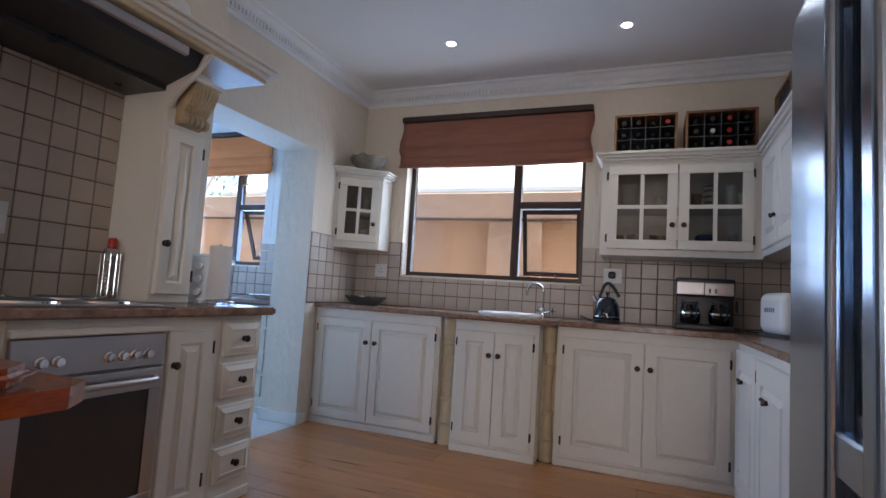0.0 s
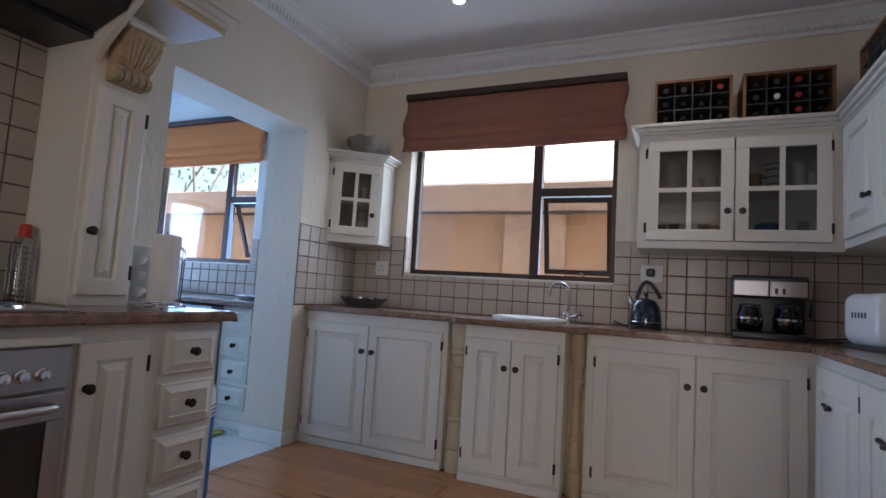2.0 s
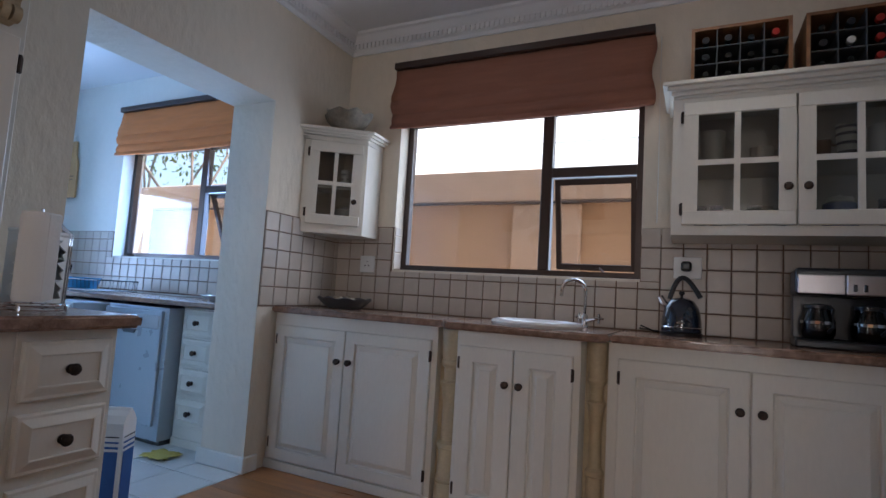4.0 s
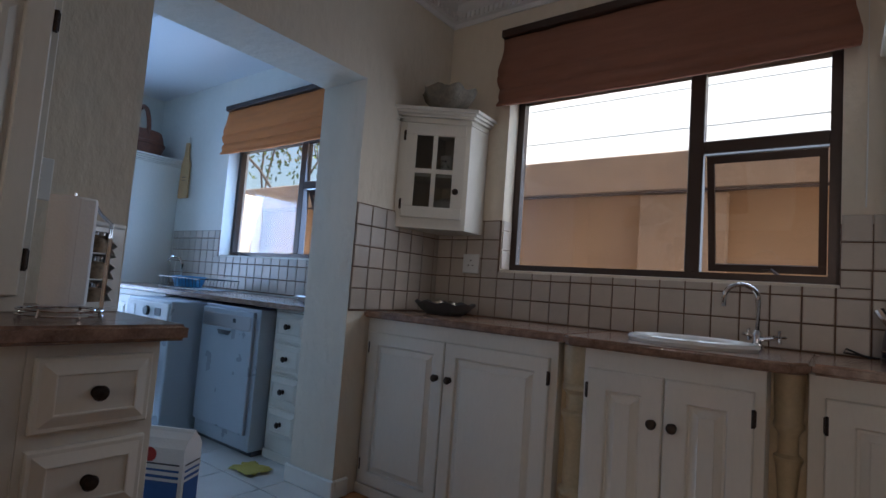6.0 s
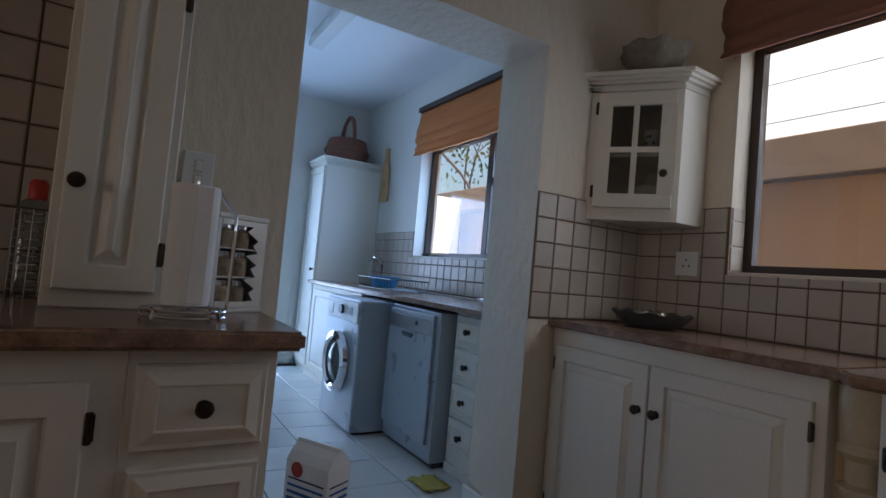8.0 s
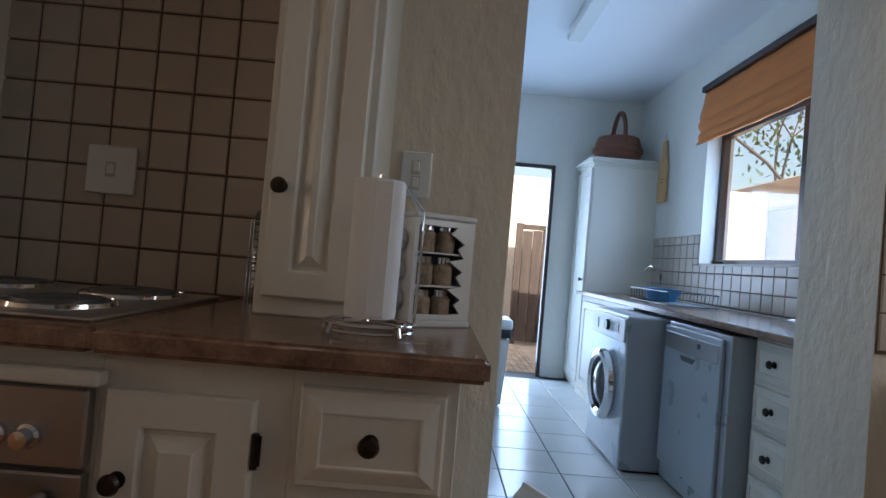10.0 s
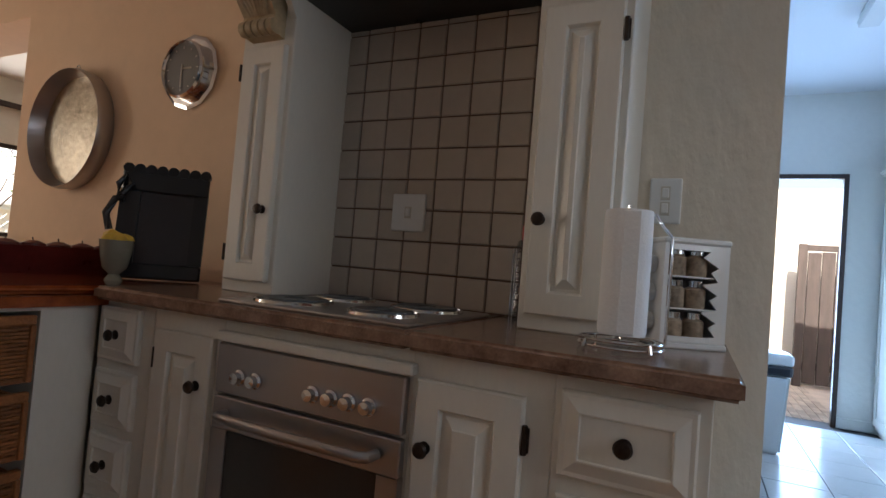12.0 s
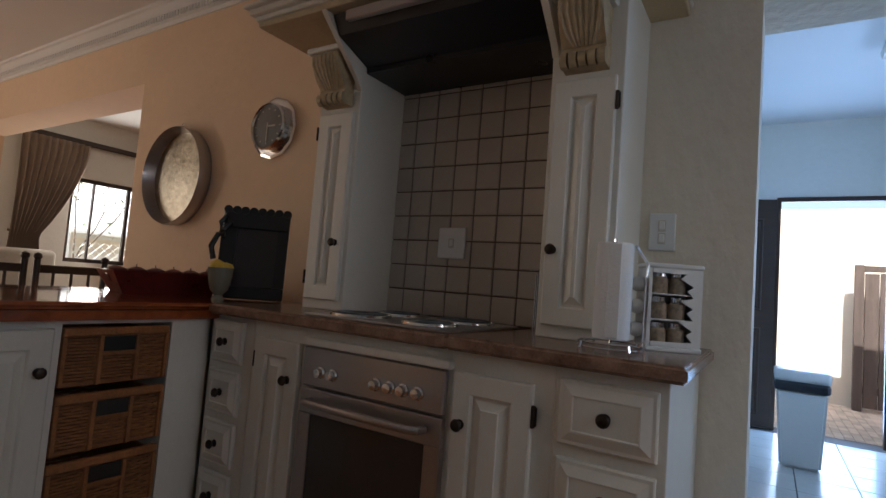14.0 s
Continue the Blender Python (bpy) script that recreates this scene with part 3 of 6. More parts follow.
for z0, z1, nm in ((1.375, 1.4, "bottom_board"), (1.66, 1.676, "shelf"), (1.97, 1.99, "top_board")):
    corner_board(nm, z0, z1)
part("left_stile", box(B(), -0.205, -0.166, -0.001, 0.02, 1.4, 1.97), PAINT, u)
part("right_stile", box(B(), 0.166, 0.19, -0.001, 0.02, 1.4, 1.97), PAINT, u)
part("top_rail", box(B(), -0.166, 0.166, 0.0, 0.02, 1.94, 1.97), PAINT, u)
part("bottom_rail", box(B(), -0.166, 0.166, 0.0, 0.02, 1.4, 1.43), PAINT, u)
part("side_return", prism(B(), [(0.1905, 0.0), (0.296, 0.144), (0.284, 0.152), (0.176, 0.006)], 1.4, 1.97, "z"), PAINT, u, "short return panel to the wall")
glazed_door(u, -0.165, 0.165, 1.43, 1.95, 0.125, 1.58, -0.168)
for o, a, b in ((0.008, 1.96, 1.972), (0.022, 1.991, 2.004), (0.038, 2.005, 2.018), (0.055, 2.019, 2.036)):
    part("crown_moulding", prism(B(), [(-0.235 - o * 0.1, -o), (0.19 + o * 0.6, -o), (0.29 + o * 0.9, 0.14 - o * 0.3), (0.29, 0.15), (0.035, 0.33), (-0.24, -0.04)], a, b, "z"), PAINT, u, "stepped crown moulding")

# ---- stove run: fronts at x = -1.42, local x runs north ----
FS = -1.42
u = thing("drawer_unit", "cream white cabinet with four raised-panel drawers beside the scullery opening", "cabinet", (FS, 0, 0), 90)
carcass(u, 2.81, 3.08, 0.6)
for k in range(4):
    drawer(u, 2.825, 3.06, 0.69 - 0.193 * k, 0.85 - 0.193 * k)
u = thing("base_cabinet", "narrow cream white single-door base cabinet beside the oven", "cabinet", (FS, 0, 0), 90)
carcass(u, 2.5, 2.81, 0.6)
panel_door(u, 2.52, 2.755, 0.07, 0.82, 0.055, 2.55, 0.68, 2.76)
u = thing("base_cabinet", "narrow cream white base cabinet on the far side of the oven", "cabinet", (FS, 0, 0), 90)
carcass(u, 1.65, 1.93, 0.6)
panel_door(u, 1.68, 1.905, 0.07, 0.82, 0.055, 1.86, 0.69, 1.68)
u = thing("drawer_unit", "cream white cabinet with four small drawers in the counter corner", "cabinet", (FS, 0, 0), 90)
carcass(u, 1.4, 1.65, 0.6)
for k in range(4):
    drawer(u, 1.42, 1.6, 0.7 - 0.19 * k, 0.86 - 0.19 * k)
sections("stove_worktop", [[(XW, 1.433), (-1.37, 1.433), (-1.37, 2.5), (XW, 2.5)], [(XW, 2.501), (-1.37, 2.501), (-1.37, 3.12), (XW, 3.12)]], 0.88, 0.92, GRANITE, "polished brown speckled worktop along the stove wall")

# oven
o = thing("oven", "built-in stainless steel oven with a dark glass door", "oven", (FS, 0, 0), 90)
part("housing", box(B(), 1.93, 2.5, 0.0, 0.55, 0.05, 0.88), PAINT, o, "cream white oven housing")
part("trim_rail", box(B(), 1.932, 2.512, -0.03, 0, 0.822, 0.848, 0.004), PAINT, o, "painted rail above the oven")
part("control_panel", box(B(), 1.935, 2.495, -0.024, 0, 0.69, 0.818, 0.004), STEEL, o, "stainless control panel")
for x in (2.024, 2.077, 2.255, 2.308, 2.357, 2.411):
    part("control_knob", lathe(B(), [(0.02, 0), (0.02, 0.008), (0.015, 0.012), (0.014, 0.026), (0.0001, 0.027)], 16, m=Matrix.Translation((x, -0.024, 0.74)) @ Matrix.Rotation(radians(90), 4, "X")), CHROME, o, "metal control knob", True)
d = B()
box(d, 1.935, 2.495, -0.024, 0, 0.12, 0.2, 0.003), box(d, 1.935, 2.495, -0.024, 0, 0.6, 0.682, 0.003), box(d, 1.935, 1.988, -0.0239, 0, 0.2, 0.6), box(d, 2.442, 2.495, -0.0239, 0, 0.2, 0.6)
od = part("oven_door", d, STEEL, o, "stainless oven door")
part("door_glass", box(B(), 1.988, 2.442, -0.02, -0.004, 0.2, 0.6), OVENGLASS, od, "dark reflective oven glass")
hb = tube(B(), [(1.988, -0.03, 0.645), (1.993, -0.06, 0.645), (2.015, -0.07, 0.645), (2.415, -0.07, 0.645), (2.437, -0.06, 0.645), (2.442, -0.03, 0.645)], 0.012, 10)
part("door_handle", hb, STEEL, od, "stainless bar handle", True)
# hob
h = thing("hob", "stainless four-plate electric hob set into the worktop", "hob", (-1.68, 2.19, 0.92), 90)
part("hob_plate", box(B(), -0.29, 0.29, -0.27, 0.24, 0.0, 0.008, 0.004, 2), STEEL, h)
for x, y, r in ((-0.15, -0.13, 0.09), (0.14, -0.13, 0.075), (-0.15, 0.11, 0.075), (0.14, 0.11, 0.09)):
    part("hot_plate", lathe(B(), [(r + 0.012, 0.006), (r + 0.012, 0.012), (r, 0.014), (r - 0.002, 0.02), (0.03, 0.02), (0.028, 0.017), (0.0001, 0.017)], 28, (x, y, 0)), DGREY, h, "dark cast iron hot plate", True)
    part("trim_ring", lathe(B(), [(r + 0.02, 0.008), (r + 0.018, 0.015), (r + 0.013, 0.016), (r + 0.012, 0.008)], 32, (x, y, 0)), CHROME, h, "raised chrome ring", True)

# the two tall columns beside the hob, and the mantel hood
for a, b, kn, hg in ((1.585, 1.81, 1.757, 1.6), (2.635, 2.87, 2.68, 2.855)):
    u = thing("tall_wall_cabinet", "tall cream white column cabinet standing on the worktop beside the hob", "cabinet", (-1.7, 0, 0), 90, "columns beside the hob")
    part("body", box(B(), a, b, 0, 0.33, 0.92, 2.3, 0.003), PAINT, u)
    panel_door(u, a + 0.02, b - 0.02, 0.96, 1.74, 0.055, kn, 1.196, hg)
    # carved corbel
    bm = prism(B(), [(-0.115, 1.96), (-0.11, 1.92), (-0.085, 1.87), (-0.05, 1.83), (-0.055, 1.8), (-0.04, 1.77), (0.0, 1.765), (0.0, 1.96)], (a + b) / 2 - 0.07, (a + b) / 2 + 0.07, "x")
    c = part("corbel", bm, GOLDWOOD, u, "carved scrolled wooden corbel")
    for k in range(7):
        x = (a + b) / 2 - 0.063 + 0.021 * k
        part("carved_rib", tube(B(), [(x, -0.112, 1.955), (x, -0.11, 1.92), ((a + b) / 2 + (x - (a + b) / 2) * 0.8, -0.085, 1.87), ((a + b) / 2 + (x - (a + b) / 2) * 0.5, -0.055, 1.83)], 0.0065, 6), GOLDWOOD, c, smooth=True)
    for k in range(5):
        x = (a + b) / 2 - 0.06 + 0.03 * k
        part("scroll_roll", rod(B(), (x - 0.011, -0.045, 1.792), (x + 0.011, -0.045, 1.792), 0.026, 12), GOLDWOOD, c, smooth=True)
    part("capital", box(B(), (a + b) / 2 - 0.09, (a + b) / 2 + 0.09, -0.13, 0.0, 1.962, 1.985, 0.005), PAINT, u, "small moulded cap over the corbel")
m = thing("mantel_hood", "cream timber mantel hood with a dark pull-out extractor", "hood", (-1.7, 0, 0), 90)
part("shelf", box(B(), 1.43, 3.0, -0.24, 0.33, 2.06, 2.085, 0.004), CREAM, m, "flat mantel shelf with a moulded underside")
bm = B()
for o_, a, b in ((0.25, 2.085, 2.105), (0.27, 2.105, 2.13), (0.29, 2.13, 2.145)):
    box(bm, 1.43 - o_ + 0.24, 3.0 + o_ - 0.24, -o_, 0.33, a, b, 0.004)
part("mantel_moulding", bm, PAINT, m, "stepped mantel moulding")
part("canopy", prism(B(), [(-0.12, 2.145), (0.33, 2.145), (0.33, CZ), (0.08, CZ)], 1.5, 2.9, "x"), WALL, m, "sloping plastered canopy")
bm = B()
box(bm, 1.812, 2.633, 0.02, 0.33, 1.91, 2.059), prism(bm, [(-0.2, 2.055), (-0.16, 1.99), (0.02, 1.93), (0.02, 2.055)], 1.815, 2.63, "x")
part("extractor", bm, BLACKP, m, "black extractor underside")
part("pull_out_front", box(B(), 1.9, 2.53, -0.225, -0.2, 2.005, 2.045, 0.004), STEEL, m, "stainless pull-out front")
part("bracket_board", prism(B(), [(-0.24, 2.059), (-0.0, 2.059), (0.0, 1.83), (-0.03, 1.87)], 1.79, 1.812, "x"), PAINT, m, "shaped side board")
part("bracket_board", prism(B(), [(-0.24, 2.059), (-0.0, 2.059), (0.0, 1.83), (-0.03, 1.87)], 2.633, 2.656, "x"), PAINT, m, "shaped side board")

wb = thing("wire_basket", "wire basket with a tall bent handle on the mantel shelf", "basket", (-1.72, 2.84, 2.145))
bm = B()
for r, z in ((0.07, 0.004), (0.085, 0.05), (0.095, 0.1)):
    tube(bm, [(r * math.cos(t), r * math.sin(t), z) for t in [2 * math.pi * k / 24 for k in range(25)]], 0.002, 5)
for k in range(12):
    t = math.pi * k / 6
    tube(bm, [(0.07 * math.cos(t), 0.07 * math.sin(t), 0.004), (0.085 * math.cos(t), 0.085 * math.sin(t), 0.05), (0.095 * math.cos(t), 0.095 * math.sin(t), 0.1)], 0.0015, 4)
part("wire_frame", bm, GOLDWOOD, wb, kind="stuff")
part("handle", tube(B(), [(0, -0.095 * math.cos(t), 0.1 + 0.13 * math.sin(t)) for t in [math.pi * k / 14 for k in range(15)]], 0.003, 6), GOLDWOOD, wb, "tall bent wire handle", True)
cj = thing("ceramic_jar", "round cream ceramic jar on the mantel shelf", "jar", (-1.68, 2.58, 2.145))
part("body", lathe(B(), [(0.05, 0), (0.085, 0.04), (0.095, 0.1), (0.075, 0.16), (0.05, 0.18), (0.055, 0.195), (0.045, 0.195), (0.0001, 0.19)], 28), WHITEP, cj, smooth=True)

# ---- peninsula: front faces north at y = 1.13 ----
FP = 1.38
worktop("peninsula_worktop", [(-2.03, 1.385), (-2.03, 0.45), (-0.37, 0.45), (-0.32, 0.5), (-0.32, 1.335), (-0.365, 1.385)], 0.888, 0.913, REDWOOD, "glossy varnished red timber bar top", 0.014)
part("lower_edge", prism(B(), [(-2.03, 1.43), (-2.03, 0.43), (-0.34, 0.43), (-0.295, 0.48), (-0.295, 1.385), (-0.33, 1.43)], 0.858, 0.887, "z"), REDWOOD, bpy.data.objects["peninsula_worktop"], "thicker stepped lower edge")
u = thing("peninsula_unit", "white plastered peninsula carrying three wicker drawers", "cabinet", (0, FP, 0), 180)
for name, b in (("body", (0.5, 0.9, 0, 0.75, 0.05, 0.857)), ("pier", (1.262, 1.42, 0, 0.75, 0.05, 0.857)), ("corner_panel", (1.42, 2.03, 0.1, 0.75, 0.05, 0.857)),
                ("back_panel", (0.9, 1.262, 0.5, 0.75, 0.05, 0.857)), ("bottom_shelf", (0.9, 1.262, 0, 0.5, 0.05, 0.12)), ("top_rail", (0.9, 1.262, 0, 0.5, 0.842, 0.857))):
    part(name, box(B(), *b), PAINT, u)
part("plinth", box(B(), 0.5, 2.03, 0.01, 0.75, 0, 0.05), PAINT, u)
panel_door(u, 0.53, 0.875, 0.08, 0.83, 0.06, 0.84, 0.7, None)


def wicker_basket(z):
    t = thing("wicker_basket", "brown woven wicker pull-out basket with a timber rim", "basket", (-1.081, FP, z), 180, "wicker drawers in the peninsula")
    w, hgt = 0.35, 0.19
    for s in range(2):
        bm = B()
        y = 0.012 if s == 0 else 0.45
        for k in range(15):
            zz = 0.012 + k * (hgt - 0.03) / 15
            off = 0.004 if k % 2 else -0.004
            pts = [(-w / 2 + w * i / 12, y + (off if i % 2 else -off), zz) for i in range(13)]
            tube(bm, pts, 0.0052, 5)
        part("woven_side", bm, WICKER, t, "woven canes", kind="stuff")
    bm = B()
    box(bm, -w / 2, -w / 2 + 0.01, 0.01, 0.45, 0.005, hgt - 0.02), box(bm, w / 2 - 0.01, w / 2, 0.01, 0.45, 0.005, hgt - 0.02), box(bm, -w / 2, w / 2, 0.01, 0.45, 0, 0.008)
    part("liner", bm, WICKER, t)
    bm = B()
    box(bm, -w / 2, w / 2, -0.002, 0.02, hgt - 0.028, hgt, 0.004)
    for x in (-w / 2, -0.065, 0.055, w / 2 - 0.014):
        box(bm, x, x + 0.014, -0.003, 0.018, 0.002, hgt - 0.028, 0.002)
    box(bm, -0.052, 0.055, -0.003, 0.016, 0.095, 0.108)
    part("rim", bm, WICKER, t, "flat cane rim and uprights")
    # Solid dark block stands in for the shaded opening.
    part("handle_hole_shade", box(B(), -0.05, 0.053, -0.001, 0.012, 0.11, 0.158), DARK, t, "near-black block painting the shade in the hand hole")


for z in (0.64, 0.425, 0.21):
    wicker_basket(z)

# ---- extra materials ----
BLUEP = material("blue_plastic", (0.05, 0.3, 0.62), 0.35, bump=0)
KETTLE = material("dark_blue_enamel", (0.012, 0.02, 0.04), 0.16, bump=0, coat=0.5)
SILVER = material("hammered_silver_metal", (0.44, 0.38, 0.29), 0.38, 1.0, var=0.3, scale=18, bump=0.6, bscale=32, bdist=0.005)
LEMON = material("lemon_skin", (0.75, 0.5, 0.06), 0.5, bump=0.2)
REDAPPLE = material("dark_red_glaze", (0.16, 0.02, 0.018), 0.3, var=0.25, scale=18)
VASE = material("green_grey_glass_vase", (0.22, 0.22, 0.17), 0.15, bump=0)
JUGG = glass("coffee_dark_glass", (0.1, 0.09, 0.08))
CLEARG = glass("clear_drinking_glass", (0.75, 0.78, 0.8))
BLUEG = material("blue_glazed_jar", (0.02, 0.05, 0.2), 0.15, bump=0)
SPOTS = material("dark_print", (0.05, 0.05, 0.07), 0.4, bump=0)
BOWLG = material("woven_grey_bowl", (0.26, 0.22, 0.16), 0.7, var=0.25, scale=30, bump=0.6, bscale=100, bdist=0.004)
YELLOWC = material("yellow_cloth", (0.5, 0.42, 0.1), 0.9, bump=0.4)
BLUEPR = material("blue_print", (0.03, 0.12, 0.38), 0.5, bump=0)
LIDG = material("grey_black_liner", (0.03, 0.035, 0.045), 0.35, bump=0.2)
CREAMF = material("cream_slipcover_fabric", (0.5, 0.45, 0.38), 0.95, bump=0.4)
BOARDW = material("light_wooden_board", (0.66, 0.4, 0.18), 0.5, var=0.15, scale=4, stretch=(5, 5, 0.7))
BASKET = material("dark_red_basket_cane", (0.22, 0.08, 0.045), 0.6, var=0.2, scale=25, bump=0.6, bscale=90, bdist=0.004)
SPICE = material("brown_spice", (0.46, 0.34, 0.23), 0.7, var=0.3, scale=60)
YARDW = material("sunlit_yard_wall", (0.8, 0.74, 0.66), 0.9, var=0.06, scale=2, bump=0.3)
GRASS = material("dry_yard_ground", (0.3, 0.25, 0.17), 0.95, var=0.2, scale=2)
ROOF = material("pale_roof_sheet", (0.8, 0.79, 0.76), 0.7, var=0.08)
PICT = material("dark_picture_print", (0.035, 0.03, 0.035), 0.35, bump=0)

# ---- outside ----
setting("ground", box(B(), -60, 60, -60, 60, -0.4, -0.21), GRASS, "dry ground outside the house")
setting("pavement_side_passage", box(B(), -9, 8, YN + 0.2, 6.5, -0.21, -0.15), PAVE, "paved side passage")
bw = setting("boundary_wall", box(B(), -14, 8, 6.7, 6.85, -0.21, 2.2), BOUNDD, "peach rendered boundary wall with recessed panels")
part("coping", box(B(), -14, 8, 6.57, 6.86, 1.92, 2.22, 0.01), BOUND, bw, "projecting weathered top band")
# Thin dark strip below the top band, in the gate boards' colour.
part("dark_strip", box(B(), -14, 8, 6.562, 6.6, 1.902, 1.919), FENCE, bw, "thin dark strip under the top band")
for k in range(-7, 5):
    x = -1.33 + k * 1.9
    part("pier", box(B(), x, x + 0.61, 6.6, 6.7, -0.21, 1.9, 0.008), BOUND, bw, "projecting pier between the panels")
setting("service_wall", box(B(), -6.42, -6.25, 5.3, 6.57, -0.21, 2.08), YARDW, "pale yard wall across the passage")
# neighbour's house behind the boundary wall
def low_house(label, m, half, eave, ridge, deep):
    """A long house with its pale roof sloping towards the viewer: sheets with raised seams, fascia and gutter."""
    nb = tagged(new("house"), label, "house")
    nb.matrix_world = m
    part("wall", box(B(), -half, half, 0, 0.3, -0.21, eave - 0.02), YARDW, nb)
    roof = part("roof", prism(B(), [(-0.5, eave), (deep, ridge), (deep, ridge + 0.12), (-0.5, eave + 0.12)], -half - 0.4, half + 0.4, "x"), ROOF, nb, "pale sheet roof")
    slope = math.atan2(ridge - eave, deep + 0.5)
    for k in range(2):
        a = 1.4 + 2.6 * k
        y, z = -0.5 + a * math.cos(slope), eave + 0.12 + a * math.sin(slope)
        part("roof_lap", box(B(), -half - 0.4, half + 0.4, y, y + 0.05, z - 0.01, z + 0.025), WHITEP, roof, "overlapping sheet edge")
    part("fascia", box(B(), -half - 0.4, half + 0.4, -0.54, -0.505, eave - 0.1, eave + 0.12), WHITEP, nb)
    part("gutter", box(B(), -half - 0.4, half + 0.4, -0.65, -0.545, eave - 0.02, eave + 0.09, 0.02), WHITEP, nb)


low_house("pale neighbouring house whose low roof rises behind the boundary wall", pose(1.2, 10.6, 0), 9.5, 2.95, 8.2, 7)
# Invented house: its sunlit roof stands in for bright sky past the dining window.
low_house("made-up pale house whose sunlit roof whitens the dining window view", pose(-4, -11, 0, 0, 0, 180), 9, 1.6, 6.0, 7)


def branch_tree(name, label, x, y, h, seed, leaves, lr=0.09, spread=1.0, thick=1.0):
    rnd = random.Random(seed)
    t = thing(name, label, "tree", (x, y, -0.2))
    bm = B()
    tips = []

    def grow(p, d, r, n):
        pts, q = [p], p
        for _ in range(3):
            d = (d + Vector((rnd.uniform(-0.25, 0.25), rnd.uniform(-0.25, 0.25), rnd.uniform(-0.1, 0.2)))).normalized()
            q = q + d * h * 0.09 * (0.75 ** (4 - n)) * 1.6
            pts.append(q)
        tube(bm, pts, max(r, 0.008) * thick, 6)
        tips.append(q)
        if n > 0:
            for _ in range(3):
                grow(q, (d + Vector((rnd.uniform(-1, 1) * spread, rnd.uniform(-1, 1) * spread, rnd.uniform(-0.2, 0.6)))).normalized(), r * 0.55, n - 1)
    rod(bm, (0, 0, 0), (0, 0, h * 0.35), 0.11 * thick, 10, 0.08 * thick)
    for _ in range(3):
        grow(Vector((0, 0, h * 0.33)), Vector((rnd.uniform(-0.6, 0.6), rnd.uniform(-0.6, 0.6), 1)).normalized(), 0.05, 3)
    part("trunk", bm, BARK, t, "grey trunk with bare forking limbs")
    if leaves:
        bm = B()
        for _ in range(leaves):
            c = rnd.choice(tips) + Vector([rnd.gauss(0, 0.42) for _ in range(3)])
            q = Euler([rnd.uniform(0, 6.3) for _ in range(3)]).to_matrix()
            s = lr * rnd.uniform(0.6, 1.3)
            bm.faces.new([bm.verts.new(c + q @ Vector(v) * s) for v in ((-1, 0, 0), (0, -0.45, 0.1), (1, 0, 0), (0, 0.45, 0.1))])
        part("crown", bm, LEAF, t, "loose leafy crown", kind="stuff")
    return t


branch_tree("tree", "bare branched tree behind the boundary wall", 1.6, 9.2, 6.5, 4, 0)
branch_tree("tree", "leafy green tree behind the boundary wall", -8.2, 8.6, 6.2, 7, 11000, 0.065, 1.0, 0.5)
branch_tree("tree", "leafy green tree further along the boundary wall", -10.5, 9.5, 6.8, 9, 11000, 0.065, 1.0, 0.5)
branch_tree("tree", "thin leafy garden tree outside the dining room window", -4.6, -7.2, 3.4, 12, 900, 0.04, 1.0, 0.25)
# yard behind the scullery door
setting("pavement_yard", box(B(), -8.3, -6.0, 0, 4.9, -0.21, -0.03), PAVE, "brick paved back yard")
bm = B()
for i in range(20):
    for j in range(22):
        x0, y0 = -8.25 + i * 0.112, 2.6 + j * 0.075 + 0
        box(bm, x0 + (0.05 if j % 2 else 0), x0 + 0.106 + (0.05 if j % 2 else 0), y0, y0 + 0.07, -0.03, -0.022)
part("paver", bm, PAVE, bpy.data.objects["pavement_yard"], "small brick pavers", kind="stuff")
setting("yard_wall", box(B(), -8.5, -8.3, 0, 4.9, -0.2, 2.4), YARDW, "pale sunlit yard wall")
gate = thing("timber_gate", "weathered upright board gate in the back yard", "gate", (-8.0, 0.42, -0.02))
for k in range(7):
    part("board", box(B(), -0.015, 0.015, 3.8 + 0.14 * k, 3.932 + 0.14 * k, 0.04, 1.6 + (0.01 * (k % 3)), 0.003), FENCE, gate)
part("rail", box(B(), -0.04, -0.016, 3.8, 4.78, 0.2, 0.28), FENCE, gate)
part("post", box(B(), -0.04, 0.04, 3.7, 3.79, 0, 1.7, 0.004), FENCE, gate)
part("top_rail", box(B(), -0.03, 0.03, 3.79, 4.8, 1.62, 1.69, 0.004), FENCE, gate)

# ---- scullery ----
door = tagged(new("door_1"), "dark varnished timber yard door standing open into the room", "door", kind="structure")
door.matrix_world = pose(-5.79, 3.3, 0, 0, 0, 100)
bm = box(B(), -0.78, 0, -0.02, 0.02, 0.01, 2.08, 0.003)
part("leaf", bm, DARKWOOD, door)
for a, b in ((0.12, 0.9), (1.05, 1.9)):
    part("panel", rings(B(), -0.68, -0.1, a, b, [(0, -0.02), (0.01, -0.028), (0.03, -0.022), (0.04, -0.03)]), DARKWOOD, door)
part("handle", tube(B(), [(-0.72, -0.02, 1.0), (-0.72, -0.06, 1.0), (-0.62, -0.065, 1.0)], 0.009), CHROME, door, "chrome lever handle")
bm = B()
box(bm, -5.83, -5.78, 3.3, 3.335, 0, 2.1), box(bm, -5.83, -5.78, 4.095, 4.13, 0, 2.1), box(bm, -5.83, -5.78, 3.335, 4.095, 2.06, 2.1)
setting("door_frame", bm, DARKWOOD, "dark timber door frame")

